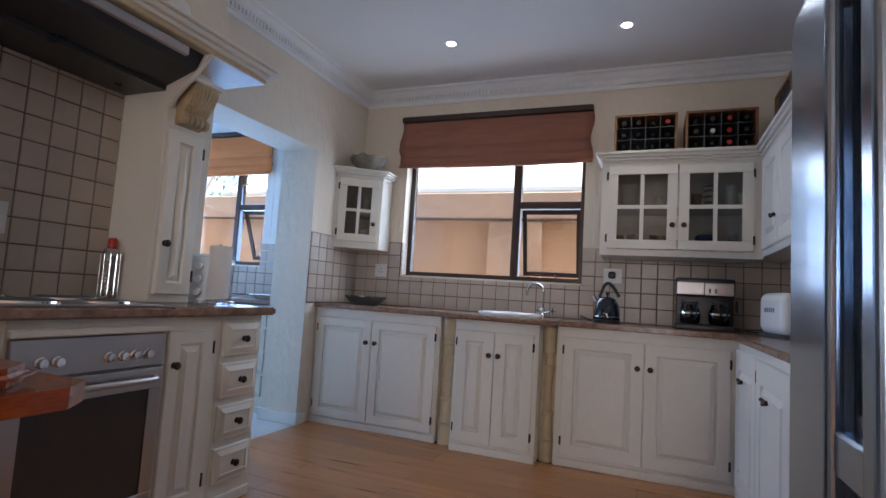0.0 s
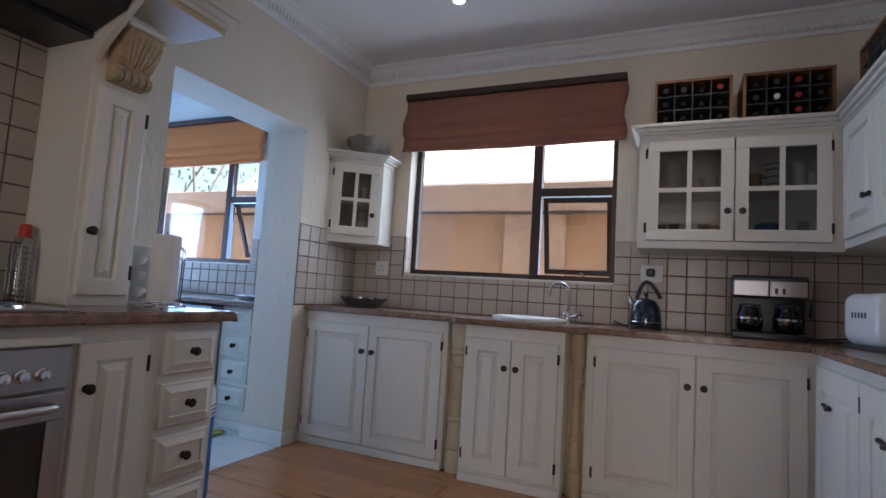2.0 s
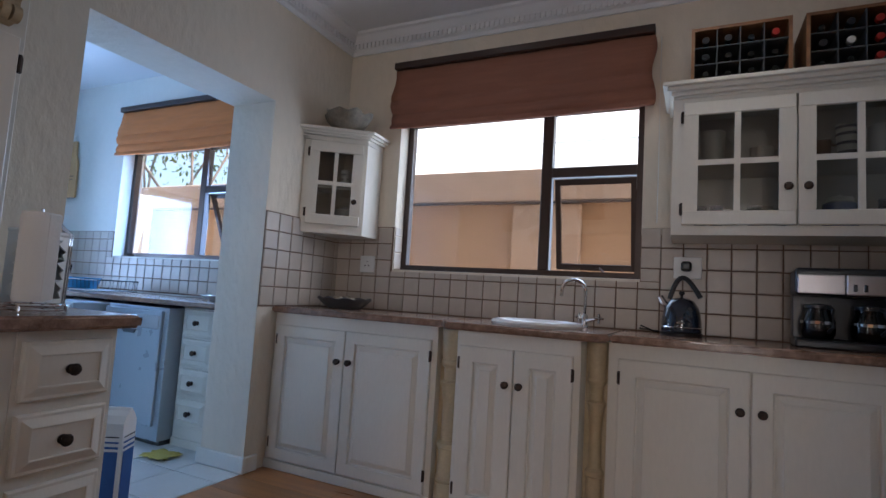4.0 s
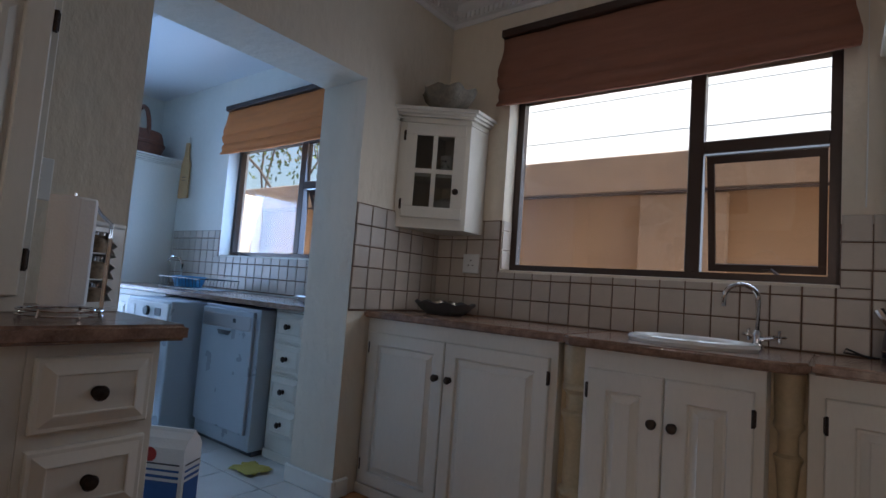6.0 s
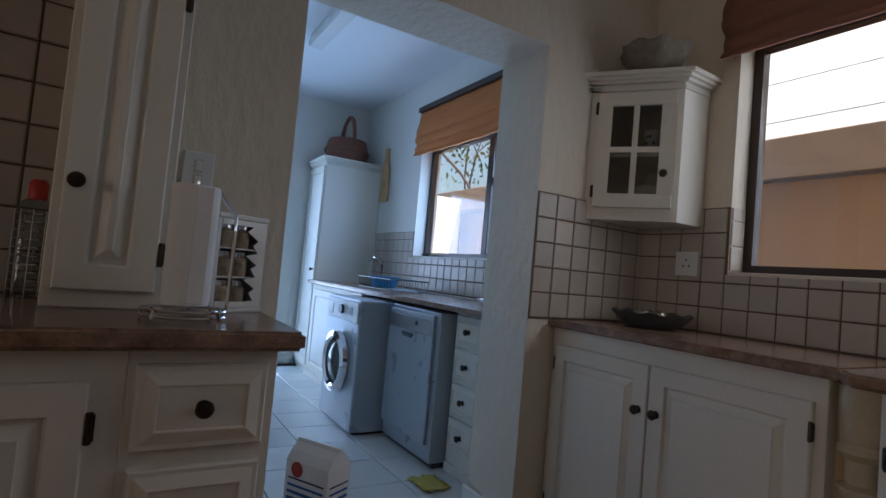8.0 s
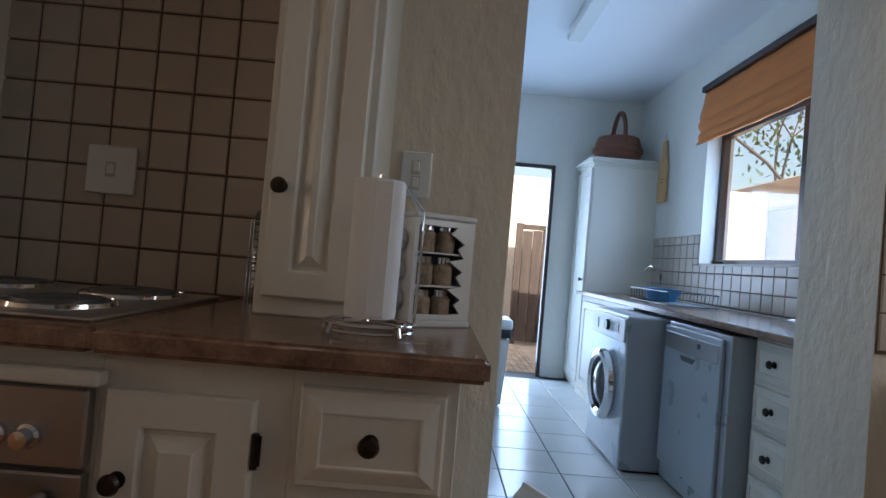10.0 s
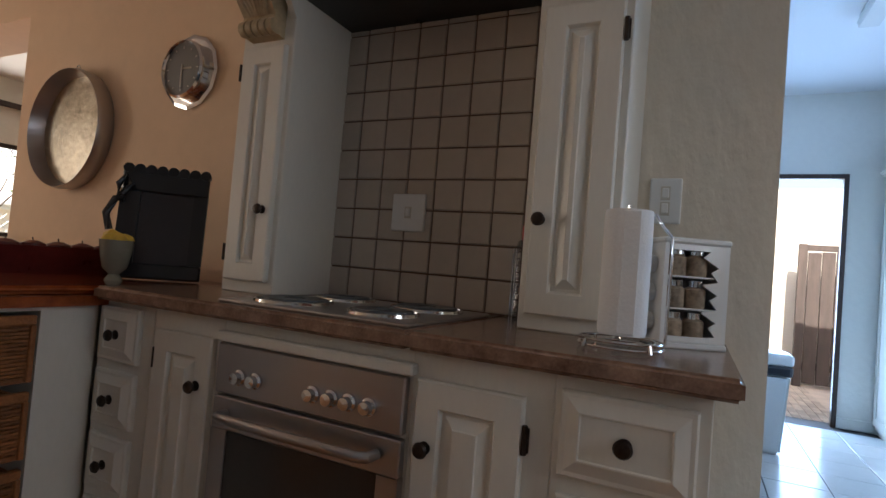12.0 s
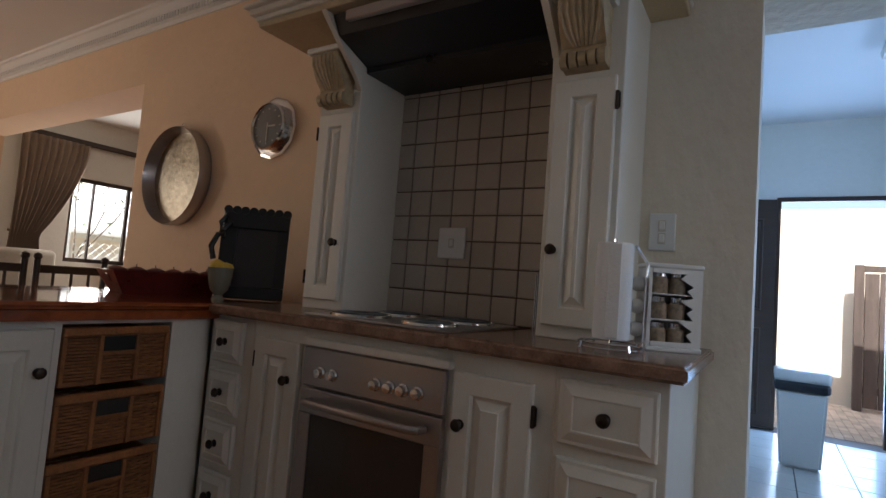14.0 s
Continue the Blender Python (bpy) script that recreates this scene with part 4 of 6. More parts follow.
u = thing("drawer_unit", "white scullery drawers beside the dishwasher", "cabinet", (-0.05, 4.4, 0))
carcass(u, -2.72, -2.32, 0.58, 0, 0.86)
for k in range(4):
    drawer(u, -2.7, -2.43, 0.685 - 0.185 * k, 0.85 - 0.185 * k)
u = thing("base_cabinet", "white scullery base cabinet under the draining board", "cabinet", (0, 4.36, 0))
carcass(u, -5.28, -4.06, 0.6, 0, 0.86)
panel_door(u, -5.2, -4.6, 0.08, 0.82, 0.06, -4.64, 0.65, None)
panel_door(u, -4.58, -4.1, 0.08, 0.82, 0.06, -4.54, 0.65, None)
worktop("scullery_worktop", [(-5.29, YN), (-5.29, 4.3), (-2.36, 4.3), (-2.36, YN)], 0.87, 0.9, GRANITE, "dark brown scullery worktop under the window", 0.008)
dw = thing("dishwasher", "silver grey freestanding dishwasher", "dishwasher", (-3.08, 4.3, 0))
part("body", box(B(), -0.3, 0.3, 0.0, 0.56, 0.03, 0.85, 0.006, 2), GREYM, dw)
part("plinth", box(B(), -0.29, 0.29, 0.03, 0.5, 0, 0.1), DGREY, dw)
d = part("door", box(B(), -0.295, 0.26, -0.022, 0, 0.12, 0.83, 0.006, 2), GREYM, dw, "flat silver door")
part("control_strip", box(B(), -0.28, 0.245, -0.026, -0.02, 0.715, 0.8, 0.003), STEEL, d, "control strip")
part("grip", prism(B(), [(-0.1, 0.7), (0.04, 0.7), (0.02, 0.675), (-0.08, 0.675)], -0.03, -0.02, "y"), DGREY, d, "recessed grip")
part("display", box(B(), 0.06, 0.09, -0.0275, -0.025, 0.755, 0.78), BLACKP, d, "small dark indicator")
wm = thing("washing_machine", "pale grey front loading washing machine with a chrome porthole", "washing machine", (-3.72, 4.09, 0))
part("body", box(B(), -0.3, 0.3, 0, 0.56, 0.015, 0.85, 0.012, 3), GREYM, wm)
part("control_panel", box(B(), -0.29, 0.29, -0.012, 0, 0.7, 0.83, 0.005), WHITEP, wm, "white control panel")
part("foot", box(B(), -0.27, 0.27, 0.04, 0.5, 0, 0.016), BLACKP, wm)
FR = Matrix.Rotation(radians(90), 4, "X")
part("porthole_ring", lathe(B(), [(0.2, 0), (0.21, 0.02), (0.2, 0.045), (0.165, 0.055), (0.15, 0.04), (0.145, 0.01)], 36, m=Matrix.Translation((0, 0, 0.42)) @ FR), CHROME, wm, "wide chrome porthole ring", True)
part("porthole_glass", lathe(B(), [(0.146, 0.012), (0.12, 0.035), (0.07, 0.05), (0.0001, 0.055)], 32, m=Matrix.Translation((0, 0, 0.42)) @ FR), OVENGLASS, wm, "dark domed glass", True)
part("dial", lathe(B(), [(0.032, 0.01), (0.03, 0.03), (0.0001, 0.03)], 20, m=Matrix.Translation((0.02, 0, 0.77)) @ FR), BLACKP, wm, "round dial", True)
part("display", box(B(), 0.12, 0.2, -0.015, -0.01, 0.745, 0.795), BLACKP, wm, "small dark display")
part("drawer_slot", box(B(), -0.26, -0.16, -0.015, -0.01, 0.73, 0.8, 0.003), WHITEP, wm, "detergent drawer")

cu = thing("tall_cupboard", "tall white scullery cupboard with a crown moulding", "cupboard", (0, 4.38, 0))
part("body", box(B(), -5.77, -5.3, 0, 0.585, 0.04, 2.06, 0.003), PAINT, cu)
part("plinth", box(B(), -5.76, -5.31, 0.02, 0.585, 0, 0.05), PAINT, cu)
d = part("door", rings(B(), -5.75, -5.32, 0.08, 2.02, [(0, 0), (0, -0.018), (0.003, -0.02), (0.06, -0.02), (0.065, -0.012), (0.09, -0.016)]), PAINT, cu)
knob(d, -5.37, 1.0, -0.02)
crown(cu, -5.77, -5.3, 2.07, 0.585, (False, True))
bk = thing("handled_basket", "dark red cane basket with a hooped handle on the cupboard", "basket", (-5.56, 4.66, 2.11))
part("bowl", lathe(B(), [(0.18, 0), (0.215, 0.08), (0.22, 0.13), (0.205, 0.21), (0.19, 0.25), (0.18, 0.24), (0.195, 0.13), (0.16, 0.01), (0.0001, 0.01)], 28), BASKET, bk, smooth=True)
part("band", lathe(B(), [(0.221, 0.11), (0.23, 0.115), (0.23, 0.14), (0.218, 0.145)], 28), BASKET, bk, "raised woven band", True)
part("handle", tube(B(), [(0.19 * math.cos(a), 0.0, 0.2 + 0.3 * math.sin(a)) for a in [math.pi * k / 14 for k in range(15)]], 0.021, 8), BASKET, bk, "hooped cane handle", True)
cb = thing("cutting_board", "long wooden bottle-shaped board hung on the wall", "board", (-5.16, 4.955, 1.735))
bm = prism(B(), [(-0.085, 0.01), (-0.075, 0), (0.075, 0), (0.085, 0.01), (0.075, 0.32), (0.035, 0.42), (0.028, 0.54), (-0.028, 0.54), (-0.035, 0.42), (-0.075, 0.32)], -0.018, 0, "y")
part("board", bm, BOARDW, cb)
part("hanging_loop", tube(B(), [(-0.0, -0.01, 0.53), (-0.008, -0.01, 0.57), (0, -0.008, 0.6), (0.008, -0.01, 0.57), (0.0, -0.01, 0.53)], 0.002, 5), CERAM, cb, "string loop")
part("engraving", box(B(), -0.035, 0.035, -0.0195, -0.017, 0.2, 0.206), DARKWOOD, cb, "burnt mark")
part("engraving", box(B(), -0.03, 0.03, -0.0195, -0.017, 0.17, 0.176), DARKWOOD, cb, "burnt mark")
bt = thing("batten_light", "white ceiling batten light, switched off", "light", (-3.7, 3.88, LZ - 0.07))
part("housing", box(B(), -0.6, 0.6, -0.05, 0.05, 0.02, 0.07, 0.006), WHITEP, bt)
part("diffuser", prism(B(), [(-0.06, 0.02), (-0.05, -0.02), (0.05, -0.02), (0.06, 0.02)], -0.6, 0.6, "x"), PORCELAIN, bt)
dr = thing("dish_rack", "black wire dish rack on the scullery worktop", "rack", (-4.1, 4.62, 0.9))
bm = B()
for z in (0.01, 0.09):
    tube(bm, [(-0.3, -0.16, z), (0.3, -0.16, z), (0.3, 0.16, z), (-0.3, 0.16, z), (-0.3, -0.16, z)], 0.004, 5)
for k in range(13):
    x = -0.3 + 0.05 * k
    tube(bm, [(x, -0.16, 0.09), (x, -0.15, 0.012), (x, 0.15, 0.012), (x, 0.16, 0.09)], 0.0025, 4)
part("wire_frame", bm, BLACKP, dr, kind="stuff")
tb = thing("washing_up_tub", "translucent blue plastic tub standing in the dish rack", "tub", (-4.25, 4.62, 0.916))
part("tub", lathe(B(), [(0.1, 0), (0.13, 0.08), (0.135, 0.085), (0.12, 0.085), (0.09, 0.008), (0.0001, 0.008)], 24, m=Matrix.Diagonal((1.2, 0.9, 1, 1))), BLUEP, tb, smooth=True)
tp = thing("scullery_tap", "small chrome scullery tap", "tap", (-4.85, 4.86, 0.9))
part("spout", tube(B(), [(0, 0, 0), (0, 0, 0.2), (0.0, -0.03, 0.25), (0, -0.1, 0.26), (0, -0.14, 0.22)], 0.01, 8), CHROME, tp, smooth=True)
part("base", lathe(B(), [(0.025, 0), (0.022, 0.03), (0.012, 0.04)], 16), CHROME, tp, smooth=True)
pl_ = thing("white_dish", "small white leaf-shaped dish on the scullery worktop", "dish", (-2.75, 4.62, 0.9))
part("dish", lathe(B(), [(0.03, 0), (0.05, 0.01), (0.1, 0.035), (0.095, 0.04), (0.04, 0.014), (0.0001, 0.012)], 20, m=Matrix.Diagonal((1.3, 0.8, 1, 1))), PORCELAIN, pl_, smooth=True)
ps = thing("pestle", "small dark soap dish on the scullery sill", "dish", (-4.3, 5.02, 1.204))
part("dish", lathe(B(), [(0.03, 0), (0.04, 0.02), (0.035, 0.02), (0.0001, 0.008)], 14), DARKWOOD, ps)
bn = thing("swing_bin", "white plastic bin with a dark liner under its lid", "bin", (-4.64, 3.475, 0))
bm = B()
lo, hi = (0.1, 0.12), (0.13, 0.15)
vs = [bm.verts.new((sx * a, sy * b, z)) for (a, b), z in ((lo, 0), (hi, 0.53)) for sx, sy in ((-1, -1), (1, -1), (1, 1), (-1, 1))]
for k in range(4):
    bm.faces.new((vs[k], vs[(k + 1) % 4], vs[4 + (k + 1) % 4], vs[4 + k]))
bm.faces.new(vs[:4][::-1]), bm.faces.new(vs[4:])
bmesh.ops.bevel(bm, geom=list(bm.edges), offset=0.02, segments=3, affect="EDGES")
part("bucket", bm, WHITEP, bn, smooth=True)
part("liner", box(B(), -0.142, 0.142, -0.162, 0.162, 0.52, 0.59, 0.02, 2), LIDG, bn, "dark plastic liner folded over the rim")
bm = box(B(), -0.145, 0.145, -0.165, 0.165, 0.585, 0.665, 0.025, 3)
part("lid", bm, WHITEP, bn, "white swing lid", True)
bg = thing("detergent_bag", "white and blue paper bag of washing powder on the tiled floor", "bag", (-1.775, 3.32, 0), 30)
bm = B()
ringsz = [(0.076, 0.042, 0), (0.08, 0.047, 0.02), (0.078, 0.047, 0.5), (0.077, 0.03, 0.525), (0.079, 0.008, 0.54), (0.079, 0.004, 0.55)]
loops = [[bm.verts.new((sx * a, sy * b, z)) for sx, sy in ((-1, -1), (1, -1), (1, 1), (-1, 1))] for a, b, z in ringsz]
for a, b in zip(loops, loops[1:]):
    for k in range(4):
        bm.faces.new((a[k], a[(k + 1) % 4], b[(k + 1) % 4], b[k]))
bm.faces.new(loops[0][::-1]), bm.faces.new(loops[-1])
part("bag", bm, PAPER, bg)
for z0, z1, mt in ((0.02, 0.4, BLUEPR), (0.41, 0.418, BLUEPR), (0.43, 0.436, BLUEPR), (0.45, 0.454, SPOTS)):
    part("print_band", box(B(), -0.066, 0.066, -0.0492, -0.0472, z0, z1), mt, bg, "printed band")
    part("print_band", box(B(), 0.0802, 0.0817, -0.038, 0.038, z0, z1), mt, bg, "printed band")
part("print_mark", lathe(B(), [(0.022, 0), (0.0001, 0.001)], 18, m=Matrix.Translation((-0.035, -0.0485, 0.478)) @ FR), REDP, bg, "round red printed mark")
yc = thing("yellow_cloth", "crumpled pale yellow cloth on the tiled floor", "cloth", (-2.6, 4.2, 0))
bm = B()
rnd = random.Random(3)
g = [[bm.verts.new((-0.09 + 0.022 * i + rnd.uniform(-0.008, 0.008), -0.07 + 0.022 * j + rnd.uniform(-0.008, 0.008), 0.004 + 0.018 * abs(math.sin(i * 1.7 + j * 1.1)) * rnd.uniform(0.3, 1))) for i in range(9)] for j in range(8)]
for j in range(7):
    for i in range(8):
        bm.faces.new((g[j][i], g[j][i + 1], g[j + 1][i + 1], g[j + 1][i]))
o_ = part("cloth", bm, YELLOWC, yc, smooth=True)
o_.modifiers.new("thickness", "SOLIDIFY").thickness = 0.003

# ---- fridge beside the walk ----
# The blue in this steel's base colour stands in for reflected door light.
FRIDGE = material("reflection_tinted_fridge_steel", (0.28, 0.35, 0.45), 0.2, 0.95, var=0.02, scale=2, bump=0)
fr = thing("fridge", "tall double-door stainless steel fridge", "fridge", (0.755, 0, 0), -90)
part("cabinet", box(B(), -2.36, -1.42, 0.03, 0.65, 0.03, 1.78, 0.01, 2), DGREY, fr, "dark grey fridge cabinet")
part("plinth", box(B(), -2.34, -1.44, 0.08, 0.65, 0, 0.03), BLACKP, fr)
for a, b, h0, h1 in ((-2.36, -1.905, -2.04, -1.915), (-1.895, -1.42, -1.765, -1.705)):
    d = part("door", box(B(), a, b, -0.03, 0.027, 0.06, 1.76, 0.02, 4), FRIDGE, fr, "brushed stainless door")
    part("handle", box(B(), h0, h1, -0.07, -0.042, 0.06, 1.74, 0.013, 4), FRIDGE, d, "long vertical stainless handle")
    for z in (0.34, 1.6):
        part("handle_bracket", box(B(), (h0 + h1) / 2 - 0.018, (h0 + h1) / 2 + 0.018, -0.043, -0.03, z, z + 0.05), STEEL, d)
part("recessed_panel", box(B(), -1.893, -1.775, -0.036, -0.0305, 0.9, 1.72, 0.002), CHROME, fr, "glossy dark panel between the handles")
part("cross_plate", box(B(), -1.91, -1.77, -0.06, -0.031, 0.8, 0.87, 0.005), FRIDGE, fr, "horizontal steel plate between the handles")
u = thing("over_fridge_cabinet", "white cabinet above the fridge", "cabinet", (0.775, 0, 0), -90)
part("body", box(B(), -2.38, -1.4, 0.02, 0.63, 1.83, 2.4, 0.003), PAINT, u)
panel_door(u, -2.36, -1.9, 1.86, 2.37, 0.06)
panel_door(u, -1.89, -1.42, 1.86, 2.37, 0.06)
part("side_panel", box(B(), -1.4, -1.37, -0.0, 0.64, 0, 2.4, 0.002), PAINT, u)

# ---- wine crates on the cabinets ----


def crate(label, at, w, dep, rz, nx, nz, hgt=0.27, seed=0):
    c = thing("wine_crate", label, "crate", at, rz, "wine crates on the wall cabinets")
    bm = B()
    t = 0.014
    box(bm, 0, w, 0, dep, 0, t), box(bm, 0, w, 0, dep, hgt - t, hgt), box(bm, 0, t, 0, dep, t, hgt - t), box(bm, w - t, w, 0, dep, t, hgt - t), box(bm, t, w - t, dep - 0.01, dep, t, hgt - t)
    part("box", bm, PINE, c)
    bm = B()
    for k in range(1, nx):
        x = t + (w - 2 * t) * k / nx
        box(bm, x - 0.002, x + 0.002, 0.004, dep - 0.02, t, hgt - t)
    for k in range(1, nz):
        z = t + (hgt - 2 * t) * k / nz
        box(bm, t, w - t, 0.0045, dep - 0.02, z - 0.002, z + 0.002)
    part("divider", bm, DGREY, c, "thin crossed dividers")
    rnd_ = random.Random(seed)
    for i in range(nx):
        for k in range(nz):
            x, z = t + (w - 2 * t) * (i + 0.5) / nx, t + (hgt - 2 * t) * (k + 0.5) / nz
            r = min(0.036, (hgt - 2 * t) / nz / 2 - 0.004)
            b = part("bottle", lathe(B(), [(0.013, 0), (0.014, 0.02), (0.013, 0.09), (r, 0.14), (r, 0.22), (0.0001, 0.22)], 12, m=Matrix.Translation((x, 0.02 + rnd_.uniform(0, 0.03), z)) @ Matrix.Rotation(radians(-90), 4, "X")), BOTTLE, c, smooth=True)
            cap = rnd_.choice([None, None, None, None, None, BLACKP, BLACKP, BLACKP, REDP, PORCELAIN])
            if cap:
                part("capsule", lathe(B(), [(0.0001, 0), (0.0155, 0.001), (0.0155, 0.03), (0.0135, 0.03)], 12, m=Matrix.Translation((x, 0.016, z)) @ Matrix.Rotation(radians(-90), 4, "X")), cap, b, "bottle capsule", True)


crate("pine wine crate full of dark bottles above the glazed cabinet", (0.15, 4.64, 2.081), 0.4, 0.3, 0, 4, 3, seed=1)
crate("pine wine crate with red and white capped bottles", (0.6, 4.64, 2.081), 0.42, 0.3, 0, 4, 3, seed=2)
crate("pine wine crate facing across the room above the cream cabinet", (1.08, 4.5, 2.081), 0.4, 0.3, -90, 4, 3, seed=3)
crate("pine wine crate near the fridge above the cream cabinet", (1.08, 4.04, 2.081), 0.4, 0.3, -90, 4, 3, seed=4)

# ---- glassware in the wall cabinets ----


def vessel(name, label, at, prof, mat, group="", smooth=True):
    t = thing(name, label, name.replace("_", " "), at, 0, group)
    part("body", lathe(B(), prof, 18), mat, t, smooth=smooth)
    return t


def tumbler(r, h):
    return [(r * 0.8, 0), (r, h), (r - 0.003, h), (r * 0.8 - 0.003, 0.006), (0.0001, 0.006)]


def mug(at, label, mat, rz=0, r=0.04, h=0.095):
    t = vessel("mug", label, at, tumbler(r, h), mat)
    part("handle", tube(B(), [(r * 0.9, 0, h * 0.2), (r + 0.03, 0, h * 0.35), (r + 0.03, 0, h * 0.7), (r * 0.95, 0, h * 0.85)], 0.005, 6), mat, t, smooth=True)
    return t


for k, (x, y, h, mt) in enumerate(((0.2, 4.76, 0.12, CLEARG), (0.27, 4.8, 0.13, CLEARG), (0.33, 4.75, 0.1, CERAM), (0.42, 4.74, 0.12, CLEARG), (0.47, 4.79, 0.12, SILVER), (0.52, 4.75, 0.1, CLEARG), (0.9, 4.76, 0.14, CLEARG), (0.95, 4.8, 0.1, CLEARG))):
    vessel("glass", "clear glass tumbler in the wall cabinet" if mt is CLEARG else "small metal and ceramic beaker in the wall cabinet", (x, y, 1.408), tumbler(0.03, h), mt, "beakers in the wall cabinet")
jar = vessel("storage_jar", "blue glazed jar with a pale lid in the wall cabinet", (0.74, 4.76, 1.408), [(0.06, 0), (0.065, 0.02), (0.065, 0.12), (0.05, 0.13), (0.0001, 0.13)], BLUEG)
part("lid", lathe(B(), [(0.05, 0.13), (0.045, 0.15), (0.015, 0.155), (0.0001, 0.165)], 16), CERAM, jar, "pale lid", True)
mug((0.25, 4.78, 1.716), "tall grey ceramic jug on the upper shelf", CERAM, r=0.055, h=0.17)
mug((0.45, 4.77, 1.716), "round white teapot shape on the upper shelf", CERAM, r=0.05, h=0.08)
st = vessel("mug", "striped stacked mugs on the upper shelf", (0.77, 4.76, 1.716), tumbler(0.045, 0.16), CERAM)
for z in (0.03, 0.07, 0.11, 0.14):
    part("stripe", lathe(B(), [(0.0445 * (0.82 + 0.2 * z / 0.16) + 0.001, z), (0.0455 * (0.82 + 0.2 * z / 0.16) + 0.002, z + 0.012)], 18), SPOTS, st, "dark stripe")
mug((0.68, 4.78, 1.716), "small brown mug on the upper shelf", PINE, r=0.035, h=0.1)
mug((0.88, 4.77, 1.716), "white mug beside a white jug", PORCELAIN, r=0.04, h=0.15)
mug((0.96, 4.78, 1.716), "white mug at the cabinet end", PORCELAIN, r=0.038, h=0.1)
sm = mug((-1.87, 4.78, 1.678), "white mug with dark spots in the corner cabinet", PORCELAIN, r=0.035, h=0.12)
for k in range(9):
    a = -2.6 + 0.5 * (k % 5)
    part("spot", lathe(B(), [(0.007, 0), (0.0001, 0.0015)], 8, m=Matrix.Translation((0.033 * math.cos(a), 0.033 * math.sin(a), 0.03 + 0.03 * (k % 3))) @ Matrix.Rotation(a, 4, "Z") @ Matrix.Rotation(radians(90), 4, "Y")), SPOTS, sm, "dark spot")
vessel("sugar_bowl", "round white bowl in the corner cabinet", (-1.87, 4.8, 1.419), [(0.04, 0), (0.075, 0.04), (0.08, 0.08), (0.07, 0.12), (0.03, 0.14), (0.0001, 0.15)], PORCELAIN)
bw_ = thing("woven_bowl", "grey woven scalloped bowl on the corner cabinet", "bowl", (-1.84, 4.72, 2.031))
bm = B()
rg = []
for r, z in ((0.06, 0), (0.1, 0.03), (0.13, 0.07), (0.15, 0.115), (0.143, 0.113), (0.12, 0.065), (0.05, 0.01)):
    rg.append([bm.verts.new(((r + (0.012 * math.sin(6 * t) if z > 0.06 else 0)) * math.cos(t), (r + (0.012 * math.sin(6 * t) if z > 0.06 else 0)) * math.sin(t), z + (0.012 * math.sin(8 * t) if z > 0.1 else 0))) for t in [2 * math.pi * k / 40 for k in range(40)]])
for a, b in zip(rg, rg[1:]):
    for k in range(40):
        bm.faces.new((a[k], a[(k + 1) % 40], b[(k + 1) % 40], b[k]))
bm.faces.new(rg[0][::-1])
part("bowl", bm, BOWLG, bw_, smooth=True)

# ---- sink and tap ----
sk = thing("sink", "white oval ceramic sink set into the worktop", "sink", (-0.52, 4.6, 0.915))
S = Matrix.Diagonal((0.98, 0.8, 1, 1))
part("bowl", lathe(B(), [(0.225, -0.0), (0.232, 0.012), (0.225, 0.024), (0.205, 0.028), (0.19, 0.02), (0.175, 0.0), (0.17, 0.001), (0.05, 0.001), (0.0001, 0.001)], 48, m=S), PORCELAIN, sk, smooth=True)
tp = thing("mixer_tap", "chrome swan-neck mixer tap with crosshead handles", "tap", (-0.33, 4.84, 0.915))
part("spout", tube(B(), [(0, 0, 0.0), (0, 0, 0.19)] + [(-0.055 + 0.055 * math.cos(a), -0.03 + 0.03 * math.cos(a), 0.19 + 0.055 * math.sin(a)) for a in [math.pi * k / 10 for k in range(1, 11)]] + [(-0.112, -0.06, 0.155)], 0.0095, 10), CHROME, tp, smooth=True)
part("base", lathe(B(), [(0.027, 0), (0.025, 0.012), (0.017, 0.02), (0.017, 0.06), (0.01, 0.07)], 18), CHROME, tp, smooth=True)
for s in (-1, 1):
    c = part("tap_arm", rod(B(), (0, 0, 0.035), (0.05 * s + 0.02, -0.03 * s, 0.05), 0.009), CHROME, tp)
    bm = B()
    p0 = Vector((0.055 * s + 0.022, -0.033 * s, 0.052))
    rod(bm, p0 - Vector((0, 0, 0.024)), p0 + Vector((0, 0, 0.024)), 0.006), rod(bm, p0 - Vector((0.018, 0.018, 0)), p0 + Vector((0.018, 0.018, 0)), 0.006)
    part("crosshead", bm, CHROME, c)

# ---- things on the window wall's worktop ----
ds = thing("openwork_dish", "dark openwork dish with silver ornaments on the worktop", "dish", (-1.78, 4.74, 0.915))
bm = B()
rg = []
for fx, fy, z in ((0.1, 0.07, 0), (0.14, 0.09, 0.02), (0.185, 0.12, 0.065), (0.18, 0.115, 0.067), (0.13, 0.085, 0.024), (0.09, 0.06, 0.006)):
    rg.append([bm.verts.new((fx * math.cos(t), fy * math.sin(t), z + (0.006 * math.sin(10 * t) if z > 0.06 else 0))) for t in [2 * math.pi * k / 40 for k in range(40)]])
for a, b in zip(rg, rg[1:]):
    for k in range(40):
        bm.faces.new((a[k], a[(k + 1) % 40], b[(k + 1) % 40], b[k]))
bm.faces.new(rg[0][::-1]), bm.faces.new(rg[-1])
part("dish", bm, DGREY, ds, smooth=True)
